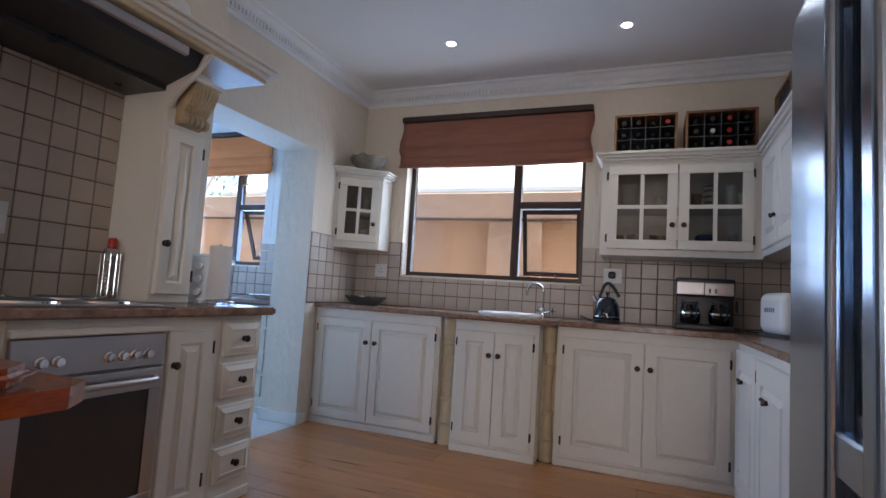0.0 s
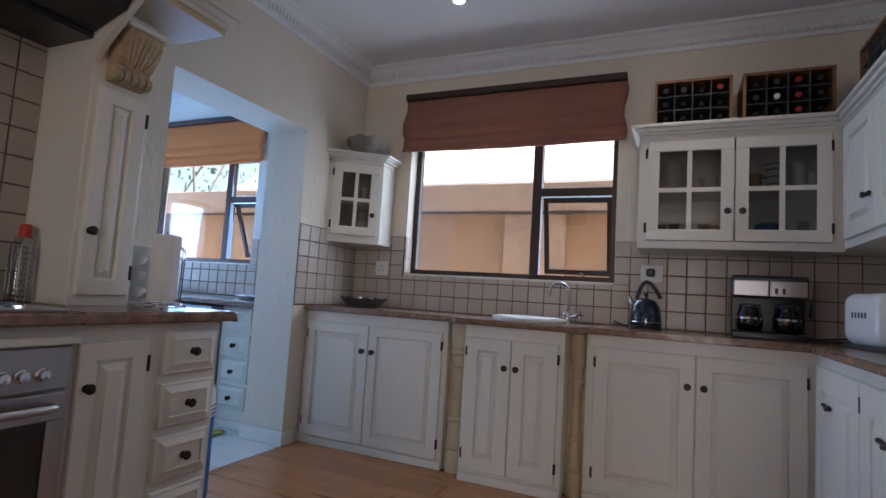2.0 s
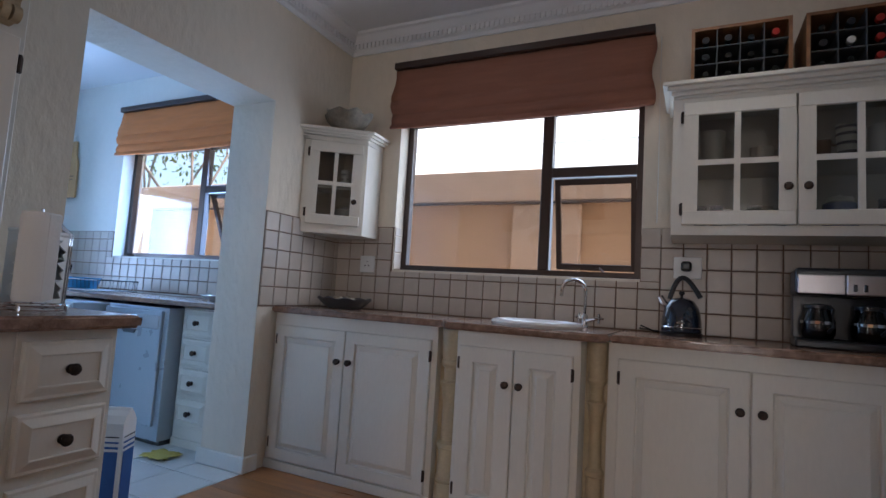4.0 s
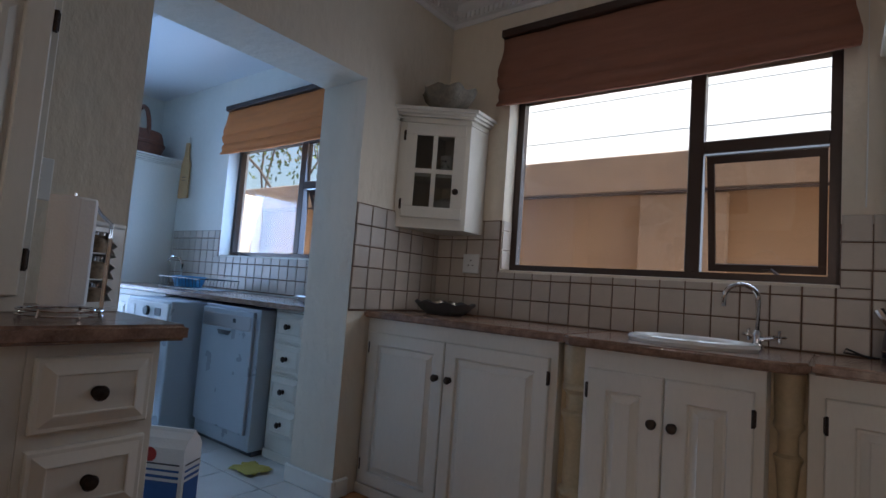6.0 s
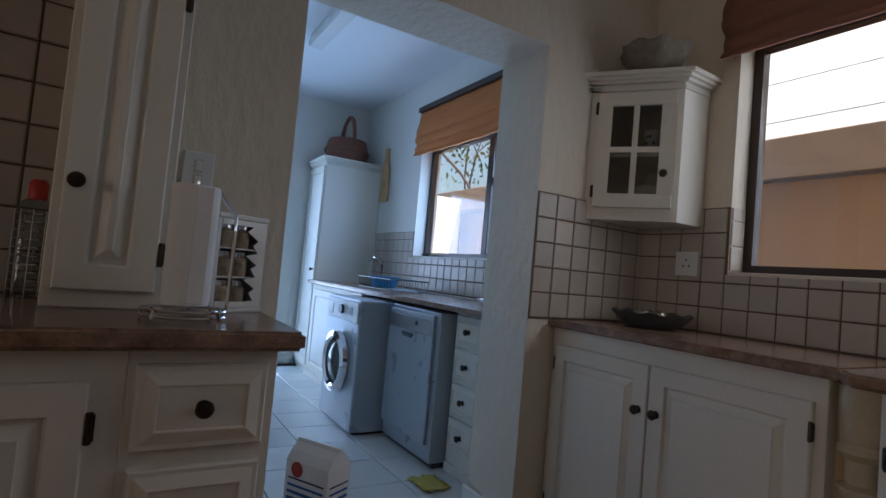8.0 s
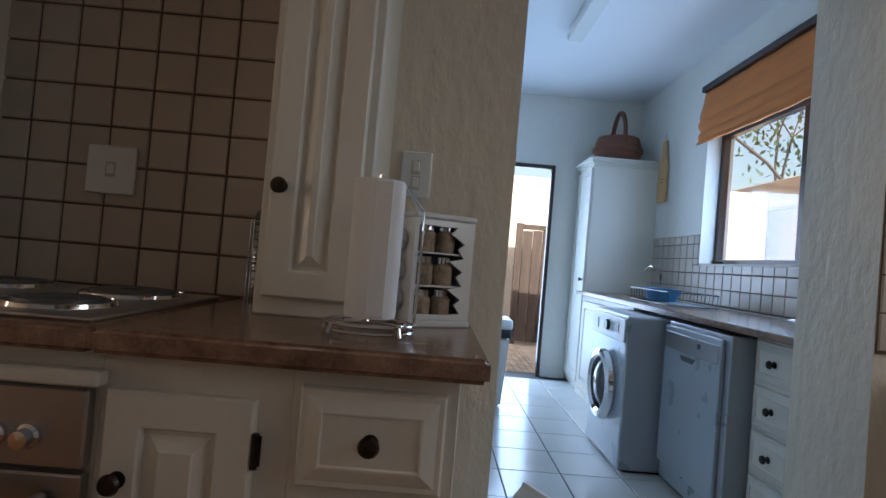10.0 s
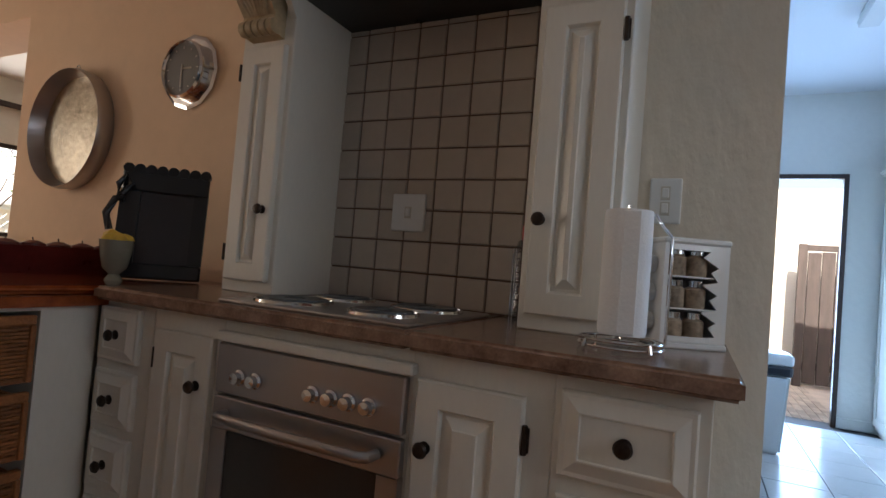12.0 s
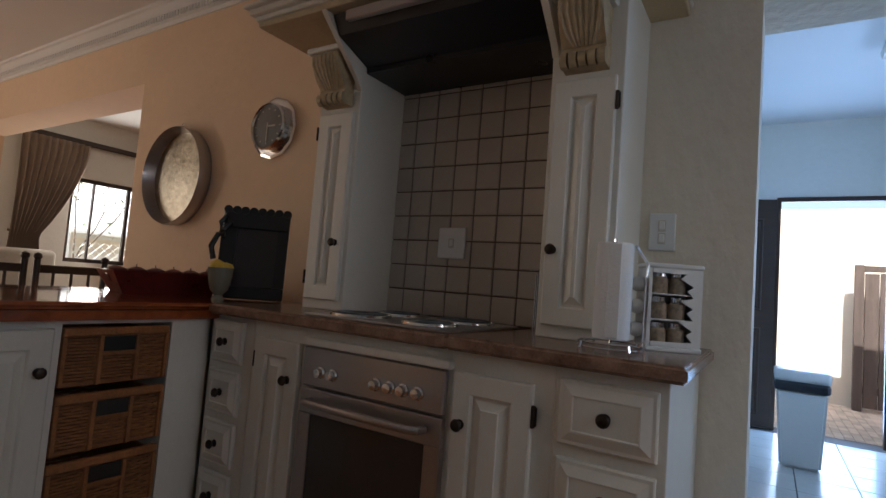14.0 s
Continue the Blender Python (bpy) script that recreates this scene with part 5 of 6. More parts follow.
for k, x in enumerate((-0.04, 0.045)):
    orn = vessel("ornament", "silver leaf-patterned ornament lying in the dish", (-1.78 + x, 4.73, 0.925), [(0.001, 0), (0.03, 0.012), (0.042, 0.035), (0.03, 0.06), (0.0001, 0.072)], SILVER, "silver ornaments")
kt = thing("kettle", "dark blue pyramid kettle with an arched black handle", "kettle", (0.13, 4.78, 0.915), -15)
part("body", lathe(B(), [(0.088, 0.02), (0.09, 0.035), (0.086, 0.08), (0.076, 0.13), (0.055, 0.165), (0.03, 0.178), (0.0001, 0.18)], 32), KETTLE, kt, smooth=True)
part("trim_ring", lathe(B(), [(0.0895, 0.038), (0.0925, 0.041), (0.0895, 0.044)], 32), CHROME, kt, "chrome ring", True)
part("base", lathe(B(), [(0.09, 0), (0.092, 0.016), (0.085, 0.02)], 32), BLACKP, kt, smooth=True)
part("lid_knob", lathe(B(), [(0.006, 0.178), (0.006, 0.19), (0.014, 0.198), (0.01, 0.21), (0.0001, 0.212)], 14), BLACKP, kt, smooth=True)
part("spout", tube(B(), [(-0.06, 0, 0.13), (-0.085, 0, 0.155), (-0.1, 0, 0.18)], 0.016, 10), CHROME, kt, smooth=True)
part("handle", tube(B(), [(-0.055 - 0.015 * math.sin(a) + 0.14 * (k / 14), 0, 0.165 + 0.11 * math.sin(a)) for k, a in enumerate([math.pi * (0.02 + 0.93 * k / 14) for k in range(15)])], 0.0115, 8), BLACKP, kt, "arched black handle", True)
part("badge", box(B(), 0.005, 0.04, -0.0895, -0.083, 0.06, 0.068), CHROME, kt, "small metal badge")
part("cable", tube(B(), [(-0.08, 0.03, 0.012), (-0.13, 0.02, 0.01), (-0.19, 0.0, 0.035), (-0.2, 0.01, 0.02), (-0.12, 0.06, 0.01)], 0.004, 6), BLACKP, kt)
cm = thing("coffee_maker", "black and steel twin-jug coffee maker", "coffee maker", (0.74, 4.74, 0.915), -4)
bm = B()
box(bm, -0.17, 0.17, -0.12, 0.14, 0, 0.035, 0.008, 2), box(bm, -0.17, 0.17, 0.03, 0.14, 0.035, 0.22, 0.004), box(bm, -0.172, 0.172, -0.12, 0.14, 0.215, 0.33, 0.016, 3)
part("body", bm, BLACKP, cm)
part("front_plate", box(B(), -0.163, -0.004, -0.128, -0.118, 0.222, 0.302, 0.004), STEEL, cm, "stainless front plate")
part("front_plate", box(B(), 0.0, 0.163, -0.128, -0.118, 0.222, 0.302, 0.004), STEEL, cm, "stainless front plate")
for x in (0.022, 0.055):
    part("switch", box(B(), x, x + 0.013, -0.132, -0.127, 0.236, 0.265, 0.002), BLACKP, cm)
for x in (-0.085, 0.085):
    part("glass_jug", lathe(B(), [(0.05, 0.038), (0.062, 0.06), (0.062, 0.11), (0.045, 0.15), (0.048, 0.165)], 24, (x, -0.045, 0)), JUGG, cm, "dark glass jug", True)
    part("jug_lid", lathe(B(), [(0.049, 0.165), (0.049, 0.178), (0.0001, 0.185)], 20, (x, -0.045, 0)), BLACKP, cm, smooth=True)
    part("jug_handle", tube(B(), [(x + 0.03, -0.09, 0.17), (x + 0.04, -0.13, 0.16), (x + 0.04, -0.135, 0.09), (x + 0.03, -0.1, 0.07)], 0.008, 6), BLACKP, cm, smooth=True)
    part("jug_band", lathe(B(), [(0.0625, 0.1), (0.063, 0.112)], 24, (x, -0.045, 0)), CHROME, cm, "metal jug band")
part("side_handle", box(B(), 0.175, 0.19, -0.06, -0.03, 0.12, 0.2, 0.006), BLACKP, cm)
ts = thing("toaster", "glossy white rounded toaster on the worktop", "toaster", (1.14, 4.42, 0.915), -70)
bm = box(B(), -0.135, 0.135, -0.1, 0.1, 0.015, 0.255, 0.055, 5)
part("shell", bm, PORCELAIN, ts, smooth=True)
part("base", box(B(), -0.13, 0.13, -0.095, 0.095, 0, 0.02, 0.006), DGREY, ts)
part("lever", box(B(), 0.135, 0.16, -0.02, 0.02, 0.14, 0.16, 0.005), BLACKP, ts)
for y in (-0.035, 0.035):
    part("slot", box(B(), -0.095, 0.095, y - 0.013, y + 0.013, 0.252, 0.257), DARK, ts)
for k in range(5):
    part("vent", box(B(), -0.05 + 0.02 * k, -0.04 + 0.02 * k, -0.1015, -0.1, 0.14, 0.165), DGREY, ts)
sc = thing("cable_loop", "loose black appliance cable on the worktop", "cable", (1.0, 4.72, 0.92))
part("cable", tube(B(), [(0.13 * math.cos(t) + 0.02 * math.sin(3 * t), 0.07 * math.sin(t), 0.004 + 0.01 * (1 + math.sin(2.3 * t))) for t in [0.3 * k for k in range(34)]], 0.004, 5), BLACKP, sc)


def socket(label, m, w=0.1, h=0.1, holes=((0, 0.018), (-0.014, -0.01), (0.014, -0.01)), switch=()):
    s = thing("wall_socket", label, "socket")
    s.matrix_world = m
    part("plate", box(B(), -w / 2, w / 2, -0.012, 0, -h / 2, h / 2, 0.004, 2), WHITEP, s)
    for x, z in holes:
        part("hole", rod(B(), (x, -0.0125, z), (x, -0.01, z), 0.0045, 10), DARK, s)
    for x, z in switch:
        part("rocker", box(B(), x - 0.009, x + 0.009, -0.017, -0.011, z - 0.014, z + 0.014, 0.002), PORCELAIN, s)
        # Slightly darker plate paints the shadow gap round the rocker.
        part("rocker_shadow_gap", box(B(), x - 0.013, x + 0.013, -0.0135, -0.0115, z - 0.02, z + 0.02, 0.001), CERAM, s)
    return s


socket("white three-pin socket in the tiles below the corner cabinet", pose(-1.77, YN - 0.01, 1.21), 0.11, 0.11)
s_ = socket("white socket in the tiles above the kettle", pose(0.15, YN - 0.01, 1.25), 0.13, 0.11)
part("plug", box(B(), -0.03, 0.02, -0.06, -0.012, -0.02, 0.03, 0.014, 3), BLACKP, s_, "black plug")
NX = XW + 0.03   # face of the tiled niche behind the hob
socket("white isolator switch in the tiles behind the hob", pose(NX + 0.01, 2.13, 1.235, 0, 0, 90), 0.13, 0.13, (), ((0, 0),))
socket("white double light switch on the rough wall", pose(XW, 2.945, 1.298, 0, 0, 90), 0.085, 0.13, (), ((0, 0.022), (0, -0.022)))

# ---- things on the stove worktop ----
tw = thing("paper_towel", "white paper towel roll on a chrome wire stand", "paper towel", (-1.56, 2.905, 0.92))
part("roll", lathe(B(), [(0.02, 0.03), (0.047, 0.03), (0.049, 0.04), (0.049, 0.28), (0.047, 0.288), (0.02, 0.288)], 40), PAPER, tw, smooth=True)
part("loose_sheet", box(B(), 0.046, 0.05, -0.004, 0.03, 0.035, 0.284, 0.0015), PAPER, tw, "loose sheet edge")
bm = B()
for r, z in ((0.085, 0.02), (0.07, 0.02), (0.085, 0.008)):
    tube(bm, [(r * math.cos(t), r * math.sin(t), z) for t in [2 * math.pi * k / 28 for k in range(29)]], 0.0025, 6)
for k in range(4):
    a = math.pi * (k / 2 + 0.25)
    tube(bm, [(0.085 * math.cos(a), 0.085 * math.sin(a), 0.02), (0.09 * math.cos(a), 0.09 * math.sin(a), 0.003)], 0.004, 6)
tube(bm, [(0, 0, 0.02), (0, 0, 0.3)], 0.004, 6)
for o_ in (-0.005, 0.007):
    tube(bm, [(0.0 + o_, 0.085, 0.02), (o_, 0.088, 0.2), (o_, 0.086, 0.235), (o_ - 0.02, 0.066, 0.26), (o_ - 0.025, 0.05, 0.285)], 0.003, 6)
part("wire_stand", bm, CHROME, tw, "chrome wire stand", True)
sr = thing("spice_rack", "white spice rack box with cut-out sides and small jars", "spice rack", (-1.765, 3.015, 0.92), 118)
bm = B()
box(bm, -0.075, -0.065, -0.05, 0.05, 0.014, 0.236), box(bm, 0.065, 0.075, -0.05, 0.05, 0.014, 0.236), box(bm, -0.078, 0.078, -0.054, 0.054, 0.236, 0.25, 0.004), box(bm, -0.078, 0.078, -0.054, 0.054, 0, 0.014, 0.003), box(bm, -0.065, 0.065, 0.042, 0.05, 0.014, 0.236)
part("box", bm, WHITEP, sr)
zig = [(0.018, 0.028)]
for k in range(3):
    z = 0.05 + 0.062 * k
    zig += [(0.05, z - 0.02), (0.034, z), (0.05, z + 0.012), (0.014, z + 0.034)]
bm = prism(B(), [(-0.064, 0.015), (0.064, 0.015), (0.064, 0.235), (-0.064, 0.235), (-0.064, 0.222), (0.03, 0.222)] + zig[::-1] + [(-0.064, 0.028)], -0.052, -0.047, "y")
part("front_panel", bm, PORCELAIN, sr, "white front with star-like cut-outs")
for k in range(3):
    part("shelf", box(B(), -0.064, 0.064, -0.046, 0.041, 0.0145 + 0.073 * k, 0.018 + 0.073 * k), WHITEP, sr)
for i in range(2):
    for k in range(3):
        at = (-0.036 + 0.05 * i, -0.02, 0.0185 + 0.073 * k)
        j = part("spice_jar", lathe(B(), [(0.022, 0), (0.0235, 0.004), (0.0235, 0.042), (0.016, 0.05), (0.0001, 0.05)], 16, at), SPICE, sr, "small jar of brown spice", True)
        part("lid", lathe(B(), [(0.019, 0.048), (0.019, 0.062), (0.0001, 0.062)], 16, at), CHROME, j, "metal lid", True)
for k in range(3):
    part("side_jar", lathe(B(), [(0.0001, 0), (0.02, 0.002), (0.022, 0.018), (0.017, 0.03), (0.0001, 0.031)], 14, m=Matrix.Translation((-0.075, 0.0, 0.055 + 0.066 * k)) @ Matrix.Rotation(radians(-90), 4, "Y")), WHITEP, sr, "white jar end", True)
sb = thing("openwork_bottle", "clear openwork bottle with a red cap beside the hob", "bottle", (-1.9, 2.59, 0.92))
part("body", lathe(B(), [(0.04, 0), (0.04, 0.2), (0.03, 0.23), (0.018, 0.24)], 18), CLEARG, sb, smooth=True)
bm = B()
for z in [0.02 * k for k in range(1, 11)]:
    tube(bm, [(0.041 * math.cos(t), 0.041 * math.sin(t), z) for t in [2 * math.pi * k / 16 for k in range(17)]], 0.0016, 4)
for k in range(10):
    a = 2 * math.pi * k / 10
    rod(bm, (0.041 * math.cos(a), 0.041 * math.sin(a), 0), (0.041 * math.cos(a), 0.041 * math.sin(a), 0.21), 0.0018, 5)
part("lattice", bm, CHROME, sb, "metal lattice")
part("cap", lathe(B(), [(0.02, 0.235), (0.02, 0.275), (0.014, 0.285), (0.0001, 0.286)], 14), REDP, sb, "red cap", True)

# ---- wall plate, clock, picture ----
wp = thing("wall_platter", "large hammered silver platter hung on the peach wall", "platter", (XW, 0.065, 1.61), 0)
RY = Matrix.Rotation(radians(90), 4, "Y")
part("rim", lathe(B(), [(0.285, 0.0), (0.308, 0.005), (0.315, 0.06), (0.306, 0.085), (0.296, 0.06), (0.285, 0.012)], 56, m=RY), STEEL, wp, "deep grey metal rim", True)
part("dish_face", lathe(B(), [(0.285, 0.012), (0.17, 0.022), (0.0001, 0.026)], 56, m=RY), SILVER, wp, "hammered silver face", True)
part("ring", tube(B(), [(0.03, 0.015 * math.cos(t), 0.325 + 0.015 * math.sin(t)) for t in [2 * math.pi * k / 12 for k in range(13)]], 0.003, 5), CHROME, wp, "hanging ring")
ck = thing("wall_clock", "round chrome wall clock with a grey face", "clock", (XW, 0.9, 1.85), 0)
part("back_plate", lathe(B(), [(0.165, 0), (0.175, 0.008), (0.16, 0.014)], 12, m=RY), CHROME, ck, "faceted chrome back plate")
part("case", lathe(B(), [(0.13, 0.01), (0.135, 0.055), (0.125, 0.062), (0.117, 0.05), (0.117, 0.014)], 40, m=RY), CHROME, ck, smooth=True)
part("face", lathe(B(), [(0.118, 0.048), (0.0001, 0.05)], 40, m=RY), material("grey_clock_face", (0.14, 0.135, 0.13), 0.4, bump=0), ck)
part("hour_hand", box(B(), 0.051, 0.053, 0.0, 0.06, -0.004, 0.004), CERAM, ck)
part("minute_hand", box(B(), 0.053, 0.055, -0.003, 0.003, -0.085, 0.02), CERAM, ck)
for k in range(12):
    a = math.pi * k / 6
    o_ = part("hour_mark", box(B(), 0.051, 0.0525, -0.0025, 0.0025, 0.092, 0.102), CERAM, ck)
    o_.matrix_local = pose(0, 0, 0, math.degrees(a), 0, 0)
pf = thing("picture_frame", "black picture frame with a carved scalloped top leaning on the wall", "picture frame")
pf.matrix_world = pose(-1.765, 1.155, 0.916, 0, 0, 134) @ pose(0, 0, 0, -8, 0, 0)
bm = B()
w, h = 0.155, 0.43
box(bm, -w, w, -0.015, 0.015, 0, 0.06, 0.006), box(bm, -w, w, -0.015, 0.015, h - 0.09, h, 0.006), box(bm, -w, -w + 0.07, -0.0149, 0.0149, 0.06, h - 0.09), box(bm, w - 0.05, w, -0.0149, 0.0149, 0.06, h - 0.09)
for k in range(8):
    rod(bm, (-w + 0.018 + 0.0395 * k, -0.018, h), (-w + 0.018 + 0.0395 * k, 0.014, h), 0.02, 12)
part("frame", bm, BLACKP, pf, "black carved frame")
part("picture", box(B(), -w + 0.07, w - 0.05, -0.006, 0.008, 0.06, h - 0.09), PICT, pf, "dark picture")
bm = B()
tube(bm, [(-w - 0.02, -0.02, 0.18), (-w - 0.035, -0.03, 0.24), (-w - 0.01, -0.03, 0.3), (-w + 0.02, -0.03, 0.3)], 0.014, 8)
tube(bm, [(-w + 0.0, -0.03, 0.3), (-w - 0.005, -0.03, 0.36), (-w + 0.02, -0.03, 0.4), (-w + 0.04, -0.03, 0.36), (-w + 0.01, -0.03, 0.32)], 0.012, 8)
part("scroll", bm, BLACKP, pf, "carved black scroll")
vs_ = thing("glass_vase", "grey green glass vase filled with lemons", "vase", (-1.6, 1.157, 0.913))
part("vase", lathe(B(), [(0.03, 0), (0.026, 0.01), (0.017, 0.022), (0.04, 0.045), (0.05, 0.09), (0.056, 0.145), (0.05, 0.145), (0.044, 0.09), (0.0001, 0.045)], 22), VASE, vs_, smooth=True)
for k in range(5):
    a = 1.25 * k
    lm = thing("lemon", "yellow lemon in the vase", "lemon", (-1.6 + 0.022 * math.cos(a), 1.157 + 0.022 * math.sin(a), 1.058 + (0.012 if k == 4 else 0)), 0, "lemons in the vase")
    part("fruit", lathe(B(), [(0.0001, -0.034), (0.016, -0.026), (0.026, 0), (0.016, 0.026), (0.0001, 0.034)], 14, m=Matrix.Rotation(a, 4, "Z") @ RY), LEMON, lm, smooth=True)
ft_ = thing("fruit_tray", "long dark red wooden tray on the bar top", "tray", (-1.58, 0.76, 0.913), -6)
bm = B()
lo, hi = (0.21, 0.07), (0.27, 0.1)
vs = [bm.verts.new((sx * a, sy * b, z)) for (a, b), z in ((lo, 0), (hi, 0.1), ((0.26, 0.09), 0.1), ((0.2, 0.06), 0.02)) for sx, sy in ((-1, -1), (1, -1), (1, 1), (-1, 1))]
for r in range(3):
    for k in range(4):
        bm.faces.new((vs[4 * r + k], vs[4 * r + (k + 1) % 4], vs[4 * r + 4 + (k + 1) % 4], vs[4 * r + 4 + k]))
bm.faces.new(vs[:4][::-1]), bm.faces.new(vs[12:])
part("tray", bm, REDAPPLE, ft_)
for k in range(6):
    ap = thing("ornamental_apple", "dark red glazed ornamental apple in the tray", "fruit", (-1.79 + 0.085 * k, 0.782 - 0.009 * k, 0.955), 0, "red fruit in the tray")
    part("fruit", lathe(B(), [(0.0001, 0), (0.028, 0.004), (0.045, 0.035), (0.04, 0.065), (0.015, 0.076), (0.0001, 0.068)], 18), REDAPPLE, ap, smooth=True)
    part("stalk", rod(B(), (0, 0, 0.066), (0.004, 0, 0.088), 0.0025, 5), DARKWOOD, ap)

# ---- dining and living side ----


def dining_chair(label, at, rz):
    c = thing("dining_chair", label, "chair", at, rz, "dark dining chairs behind the bar")
    part("seat", box(B(), -0.21, 0.21, -0.2, 0.2, 0.43, 0.46, 0.008), DARKWOOD, c)
    for x in (-0.19, 0.19):
        part("leg", rod(B(), (x, -0.18, 0), (x, -0.18, 0.43), 0.017), DARKWOOD, c)
        lg = part("back_post", rod(B(), (x, 0.18, 0), (x, 0.2, 1.02), 0.018), DARKWOOD, c)
        part("finial", lathe(B(), [(0.014, 1.02), (0.024, 1.035), (0.02, 1.055), (0.0001, 1.065)], 12, (x, 0.2, 0)), DARKWOOD, lg, smooth=True)
    part("top_rail", box(B(), -0.175, 0.175, 0.185, 0.21, 0.94, 0.99, 0.006), DARKWOOD, c)
    part("lower_rail", box(B(), -0.175, 0.175, 0.18, 0.2, 0.68, 0.71, 0.004), DARKWOOD, c)
    for x in (-0.1, 0, 0.1):
        part("spindle", rod(B(), (x, 0.19, 0.71), (x, 0.195, 0.945), 0.009, 8), DARKWOOD, c)
    return c


dining_chair("dark turned wooden dining chair drawn up behind the bar top", (-1.27, -0.3, 0), 180)
dining_chair("dark turned wooden dining chair next to the peach wall", (-1.715, -0.3, 0), 180)
ac = thing("armchair", "cream slipcovered armchair by the dining room window", "armchair", (-2.66, -3.4, 0), 200)
part("base", box(B(), -0.4, 0.4, -0.4, 0.4, 0.05, 0.42, 0.05, 3), CREAMF, ac, smooth=True)
part("backrest", box(B(), -0.4, 0.4, 0.22, 0.42, 0.4, 1.1, 0.07, 4), CREAMF, ac, smooth=True)
for x in (-0.4, 0.28):
    part("arm", box(B(), x, x + 0.14, -0.38, 0.3, 0.4, 0.68, 0.05, 3), CREAMF, ac, smooth=True)
part("cushion", box(B(), -0.25, 0.25, -0.35, 0.22, 0.42, 0.56, 0.05, 3), CREAMF, ac, smooth=True)
cr = thing("curtain_rail", "dark wooden curtain rail over the dining room window", "curtain rail", (0, YS + 0.08, 2.49))
part("rail", box(B(), -4.9, -2.56, -0.05, 0.0, -0.03, 0.03, 0.005), DARKWOOD, cr)
ct = thing("curtain", "taupe pleated curtain tied back beside the window", "curtain", (-2.95, YS + 0.1, 0.07))
bm = B()
rows = []
for j in range(31):
    s = j / 30
    z = 2.39 - 1.75 * s
    if s < 0.68:
        c_, hw = 0.0 + 0.22 * (s / 0.68) ** 1.8, 0.36 - 0.22 * (s / 0.68) ** 1.7
    else:
        c_, hw = 0.22 - 0.03 * (s - 0.68), 0.14 + 0.12 * (s - 0.68)
    rows.append([bm.verts.new((c_ + hw * (2 * i / 60 - 1), 0.035 * math.sin(i * 1.05 + 0.6 * math.sin(s * 3)) * (0.6 + 0.4 * s), z - 0.02 * s * math.sin(i * 0.3))) for i in range(61)])
for a, b in zip(rows, rows[1:]):
    for k in range(60):
        bm.faces.new((a[k], a[k + 1], b[k + 1], b[k]))
ob = part("drape", bm, CURTAIN, ct, smooth=True)
ob.modifiers.new("thickness", "SOLIDIFY").thickness = 0.006
part("tie_back", tube(B(), [(0.07, -0.04, 1.22), (0.22, -0.06, 1.2), (0.37, -0.04, 1.23)], 0.014, 8), CURTAIN, ct, "fabric tie-back")
tf = thing("trellis_fence", "diamond trellis fence outside the dining room window", "fence", (-3.6, -6.6, 0))
bm = B()
for k in range(-10, 24):
    rod(bm, (-1.6 + 0.14 * k, 0, 0.1), (-1.6 + 0.14 * k + 1.2, 0, 1.3), 0.006, 4)
    rod(bm, (-0.4 + 0.14 * k, 0.01, 0.1), (-0.4 + 0.14 * k - 1.2, 0.01, 1.3), 0.006, 4)
part("lattice", bm, WHITEP, tf, kind="stuff")
for x in (-1.8, -0.6, 0.6, 1.8):
    part("post", box(B(), x - 0.04, x + 0.04, -0.03, 0.05, -0.2, 1.45), WHITEP, tf)

# ---- downlights ----
for k, (x, y) in enumerate(((-0.94, 4.21), (0.23, 4.25), (-0.94, 2.4), (0.23, 2.4))):
    dl = thing("downlight", "small round recessed ceiling light, switched on", "downlight", (x, y, CZ), 0, "ceiling downlights")
    part("trim_ring", lathe(B(), [(0.03, -0.002), (0.042, -0.006), (0.046, -0.002), (0.046, 0.0)], 24), WHITEP, dl, smooth=True)
    part("bulb", lathe(B(), [(0.031, -0.0025), (0.0001, -0.008)], 20), BULB, dl)
    if k < 2:
        lamp("downlight_lamp", "SPOT", look((x, y, CZ - 0.03), (x, y, 0)), 3, (1.0, 0.9, 0.78))

# ---- pieces of floors and walls, last ----


def shared(name, bm, mat):
    me = bpy.data.meshes.new(name)
    bm.to_mesh(me)
    bm.free()
    me.materials.append(mat)
    return me


def piece(name, me, parent, m):
    ob = new(name, me)
    ob.parent = parent
    ob.matrix_basis = m
    return ob


P = 0.108


def tilemesh(w, h):
    bm = B()
    g = 0.0029
    rings(bm, g, w - g, g, h - g, [(0, 0), (0, -0.004), (0.003, -0.0065)])
    return shared("tile", bm, TILE)


TILES = {}


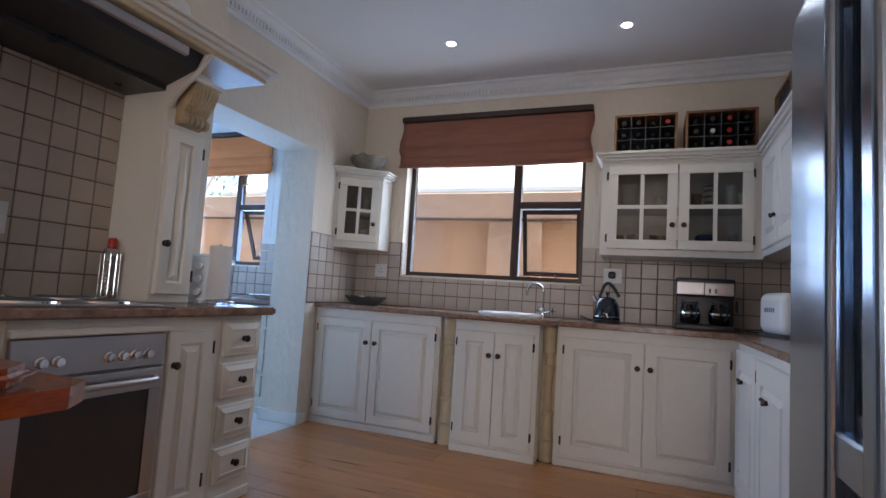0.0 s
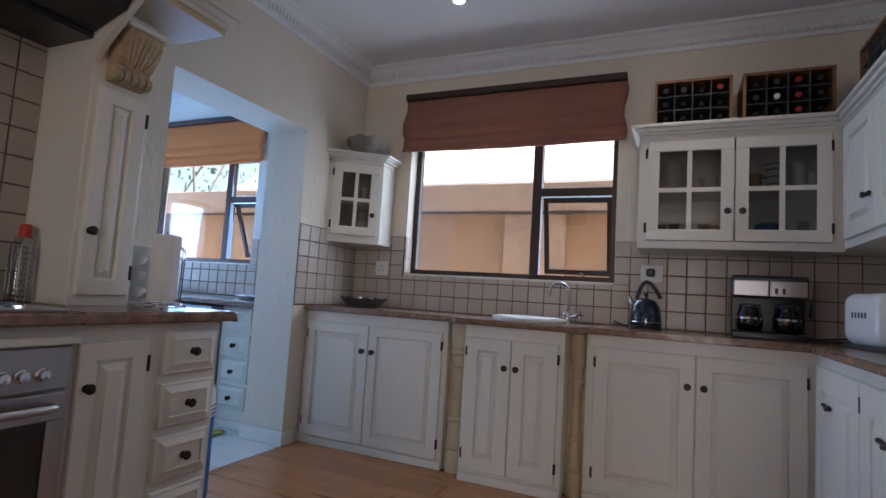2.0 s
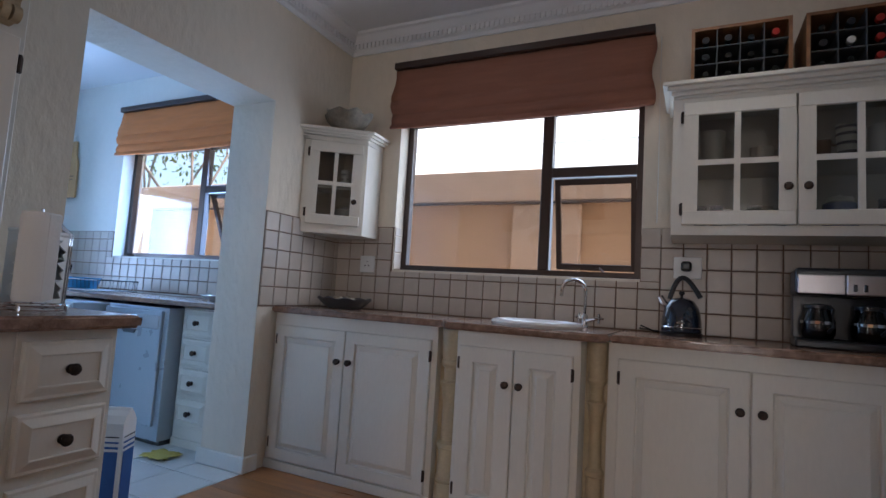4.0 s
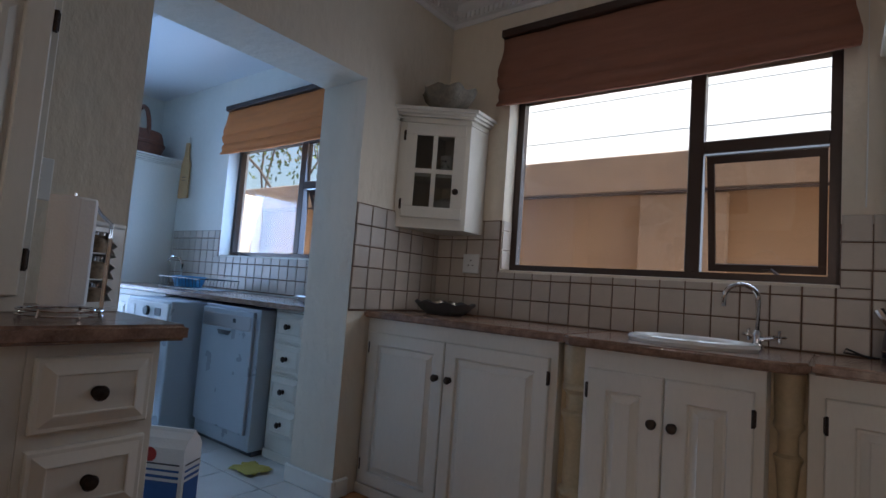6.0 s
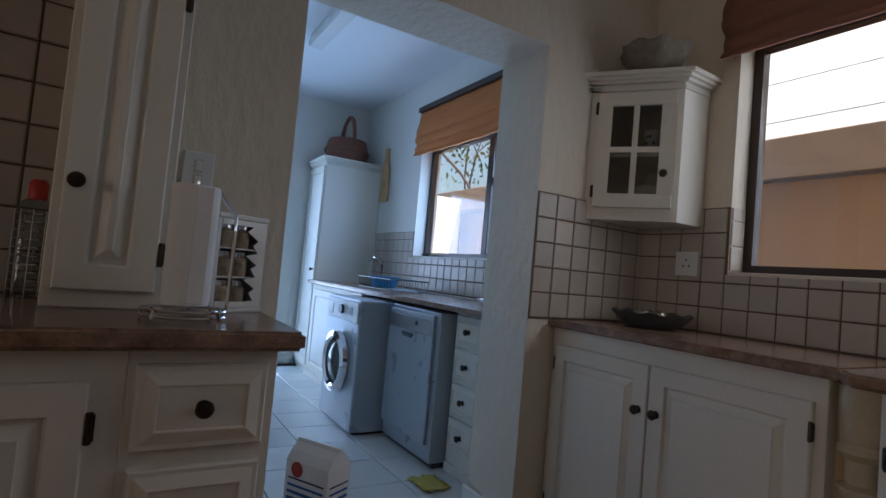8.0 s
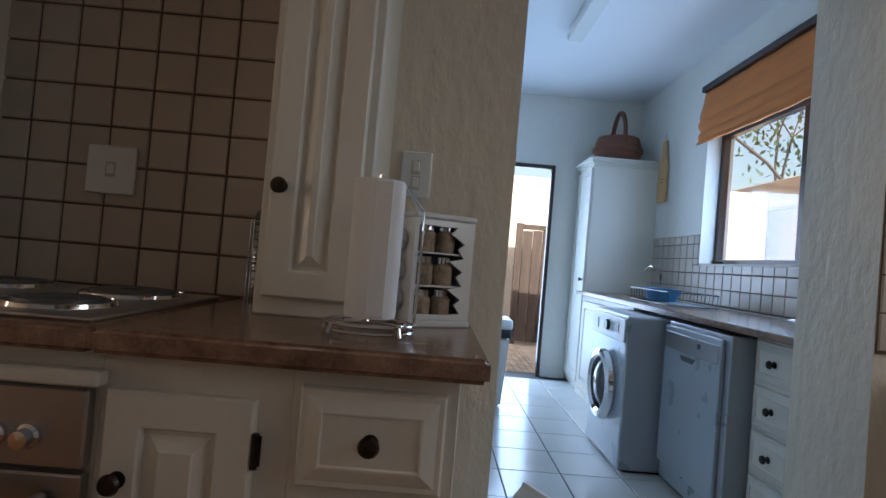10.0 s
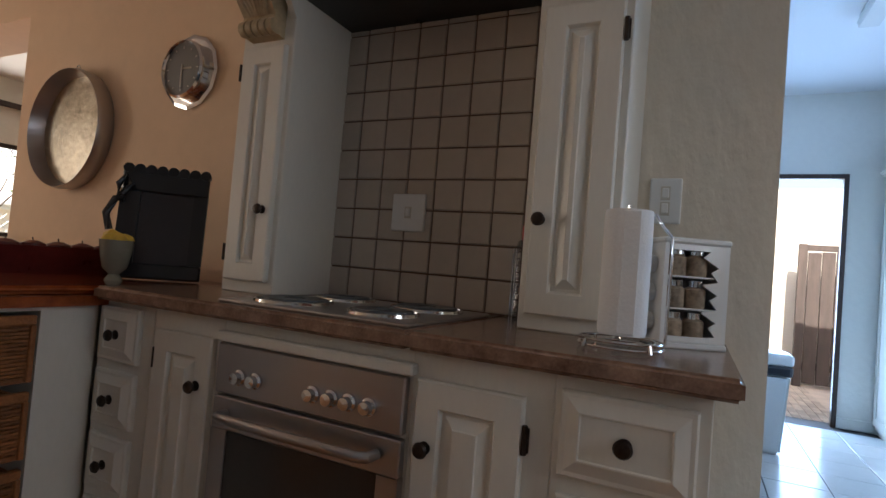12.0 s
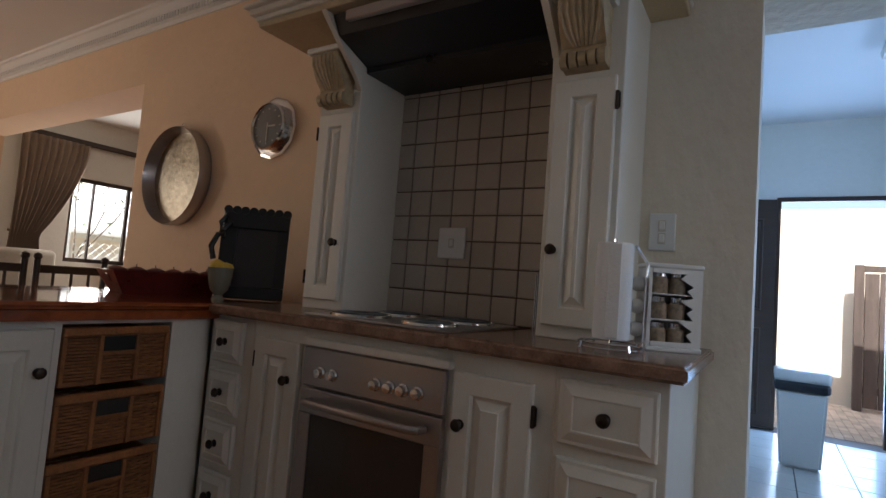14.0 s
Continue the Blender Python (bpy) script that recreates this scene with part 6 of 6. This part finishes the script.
def tiles(parent, m, u0, u1, z0, z1, holes=()):
    """Tiles over a rectangle of a wall; m takes (u, -out, z) to the world."""
    nu, nz = math.ceil((u1 - u0) / P - 0.05), math.ceil((z1 - z0) / P - 0.05)
    for i in range(nu):
        for j in range(nz):
            a, b = u0 + i * P, z0 + j * P
            w, h = min(P, u1 - a), min(P, z1 - b)
            c, d = a + w, b + h
            for h0, h1, k0, k1 in holes:
                if a < h1 - 0.004 and c > h0 + 0.004 and b < k1 - 0.004 and d > k0 + 0.004:
                    if b < k0 - 0.02:
                        for e0, e1 in ((a, h0), (h1, c)):
                            if e1 - e0 > 0.02 and d - k0 > 0.02:
                                key = (round(e1 - e0, 3), round(d - k0, 3))
                                TILES.setdefault(key, None)
                                if TILES[key] is None:
                                    TILES[key] = tilemesh(*key)
                                piece("tile", TILES[key], parent, m @ pose(e0, 0, k0))
                        d = k0
                    elif a < h0 - 0.02:
                        c = h0
                    elif c > h1 + 0.02:
                        a = h1
                    else:
                        c = a
            w, h = round(c - a, 2) if abs(c - a - P) > 0.004 else P, round(d - b, 2) if abs(d - b - P) > 0.004 else P
            if w < 0.02 or h < 0.02:
                continue
            key = (w, h)
            if key not in TILES:
                TILES[key] = tilemesh(w, h)
            piece("tile", TILES[key], parent, m @ pose(a, 0, b))


def bed(name, bm, parent):
    return part(name, bm, GROUT, parent, "dark brown grout bed")


bed("grout", box(B(), XW, -1.59, YN - 0.004, YN, 0.91, 1.46), wall_north)
bed("grout", box(B(), -1.59, -0.075, YN - 0.004, YN, 0.91, 1.17), wall_north)
bed("grout", box(B(), -0.075, XE, YN - 0.004, YN, 0.91, 1.42), wall_north)
tiles(wall_north, pose(0, YN - 0.003, 0), XW, XE, 0.917, 1.46, [(-1.59, -0.075, 1.17, 3)])
tiles(wall_north, pose(-1.59 + 0.001, YN + 0.002, 0, 0, 0, 90), 0, 0.095, 1.186, 1.46)
bed("grout", box(B(), XW, XW + 0.004, OP1 + 0.003, YN, 0.91, 1.46), wall_west)
tiles(wall_west, pose(XW + 0.003, OP1, 0, 0, 0, 90), 0.003, YN - OP1 - 0.004, 0.917, 1.46)
niche = setting("wall_niche", box(B(), XW, NX, 1.78, 2.64, 0.92, 1.93), GROUT, "tiled back of the hob niche with brown joints")
tiles(niche, pose(NX, 0, 0, 0, 0, 90), 1.785, 2.64, 0.921, 1.92)
bed("grout", box(B(), -5.29, XW - WT, YN - 0.004, YN, 0.91, 1.19), wall_scullery)
bed("grout", box(B(), -5.29, -4.46, YN - 0.004, YN, 1.19, 1.42), wall_scullery)
tiles(wall_scullery, pose(0, YN - 0.003, 0), -5.29, XW - WT, 0.917, 1.42, [(-4.46, -3.1, 1.19, 3)])

# kitchen floor of laminate planks that run east and west
fk = setting("floor_kitchen", box(B(), XW, XE, YS, YN - 0.54, -0.012, -0.006), DGROUT, "oak laminate floor")
pl = {}
y = 0.25
row = 0
while y < 4.38:
    x = XW - (0.6 if row % 2 else 0.0)
    while x < XE - 0.02:
        a, b = max(x, XW), min(x + 1.2, XE)
        if b - a > 0.03:
            key = round(b - a, 2)
            if key not in pl:
                bm = B()
                box(bm, 0.001, b - a - 0.001, 0.001, 0.189, -0.006, 0.0, 0.0012)
                pl[key] = shared("plank", bm, PLANK)
            piece("plank", pl[key], fk, pose(a, y, 0))
        x += 1.2
    y += 0.19
    row += 1
setting("floor_living", box(B(), XW, XE, YS, 0.25, -0.006, 0.0), PLANK, "oak laminate floor of the living area")
setting("floor_dining", box(B(), -6.0, XW, YS, 1.2, -0.012, 0.0), PLANK, "oak laminate floor of the dining room")
# scullery floor tiles
fs = setting("floor_scullery", box(B(), -5.8, XW - 0.03, 2.45, YN, -0.012, -0.004), DGROUT, "white tiled scullery floor with dark joints")
bm = B()
box(bm, 0.003, 0.327, 0.003, 0.327, -0.006, 0.0, 0.002)
ft = shared("floor_tile", bm, FTILE)
for i in range(-1, 11):
    for j in range(0, 8):
        x, y = -2.36 - 0.33 * (i + 1) , 2.45 + 0.33 * j
        if i == -1 and not (OP0 - 0.2 <= y <= OP1 - 0.1):
            continue
        if x > -5.85:
            piece("floor_tile", ft, fs, pose(x, y, 0))
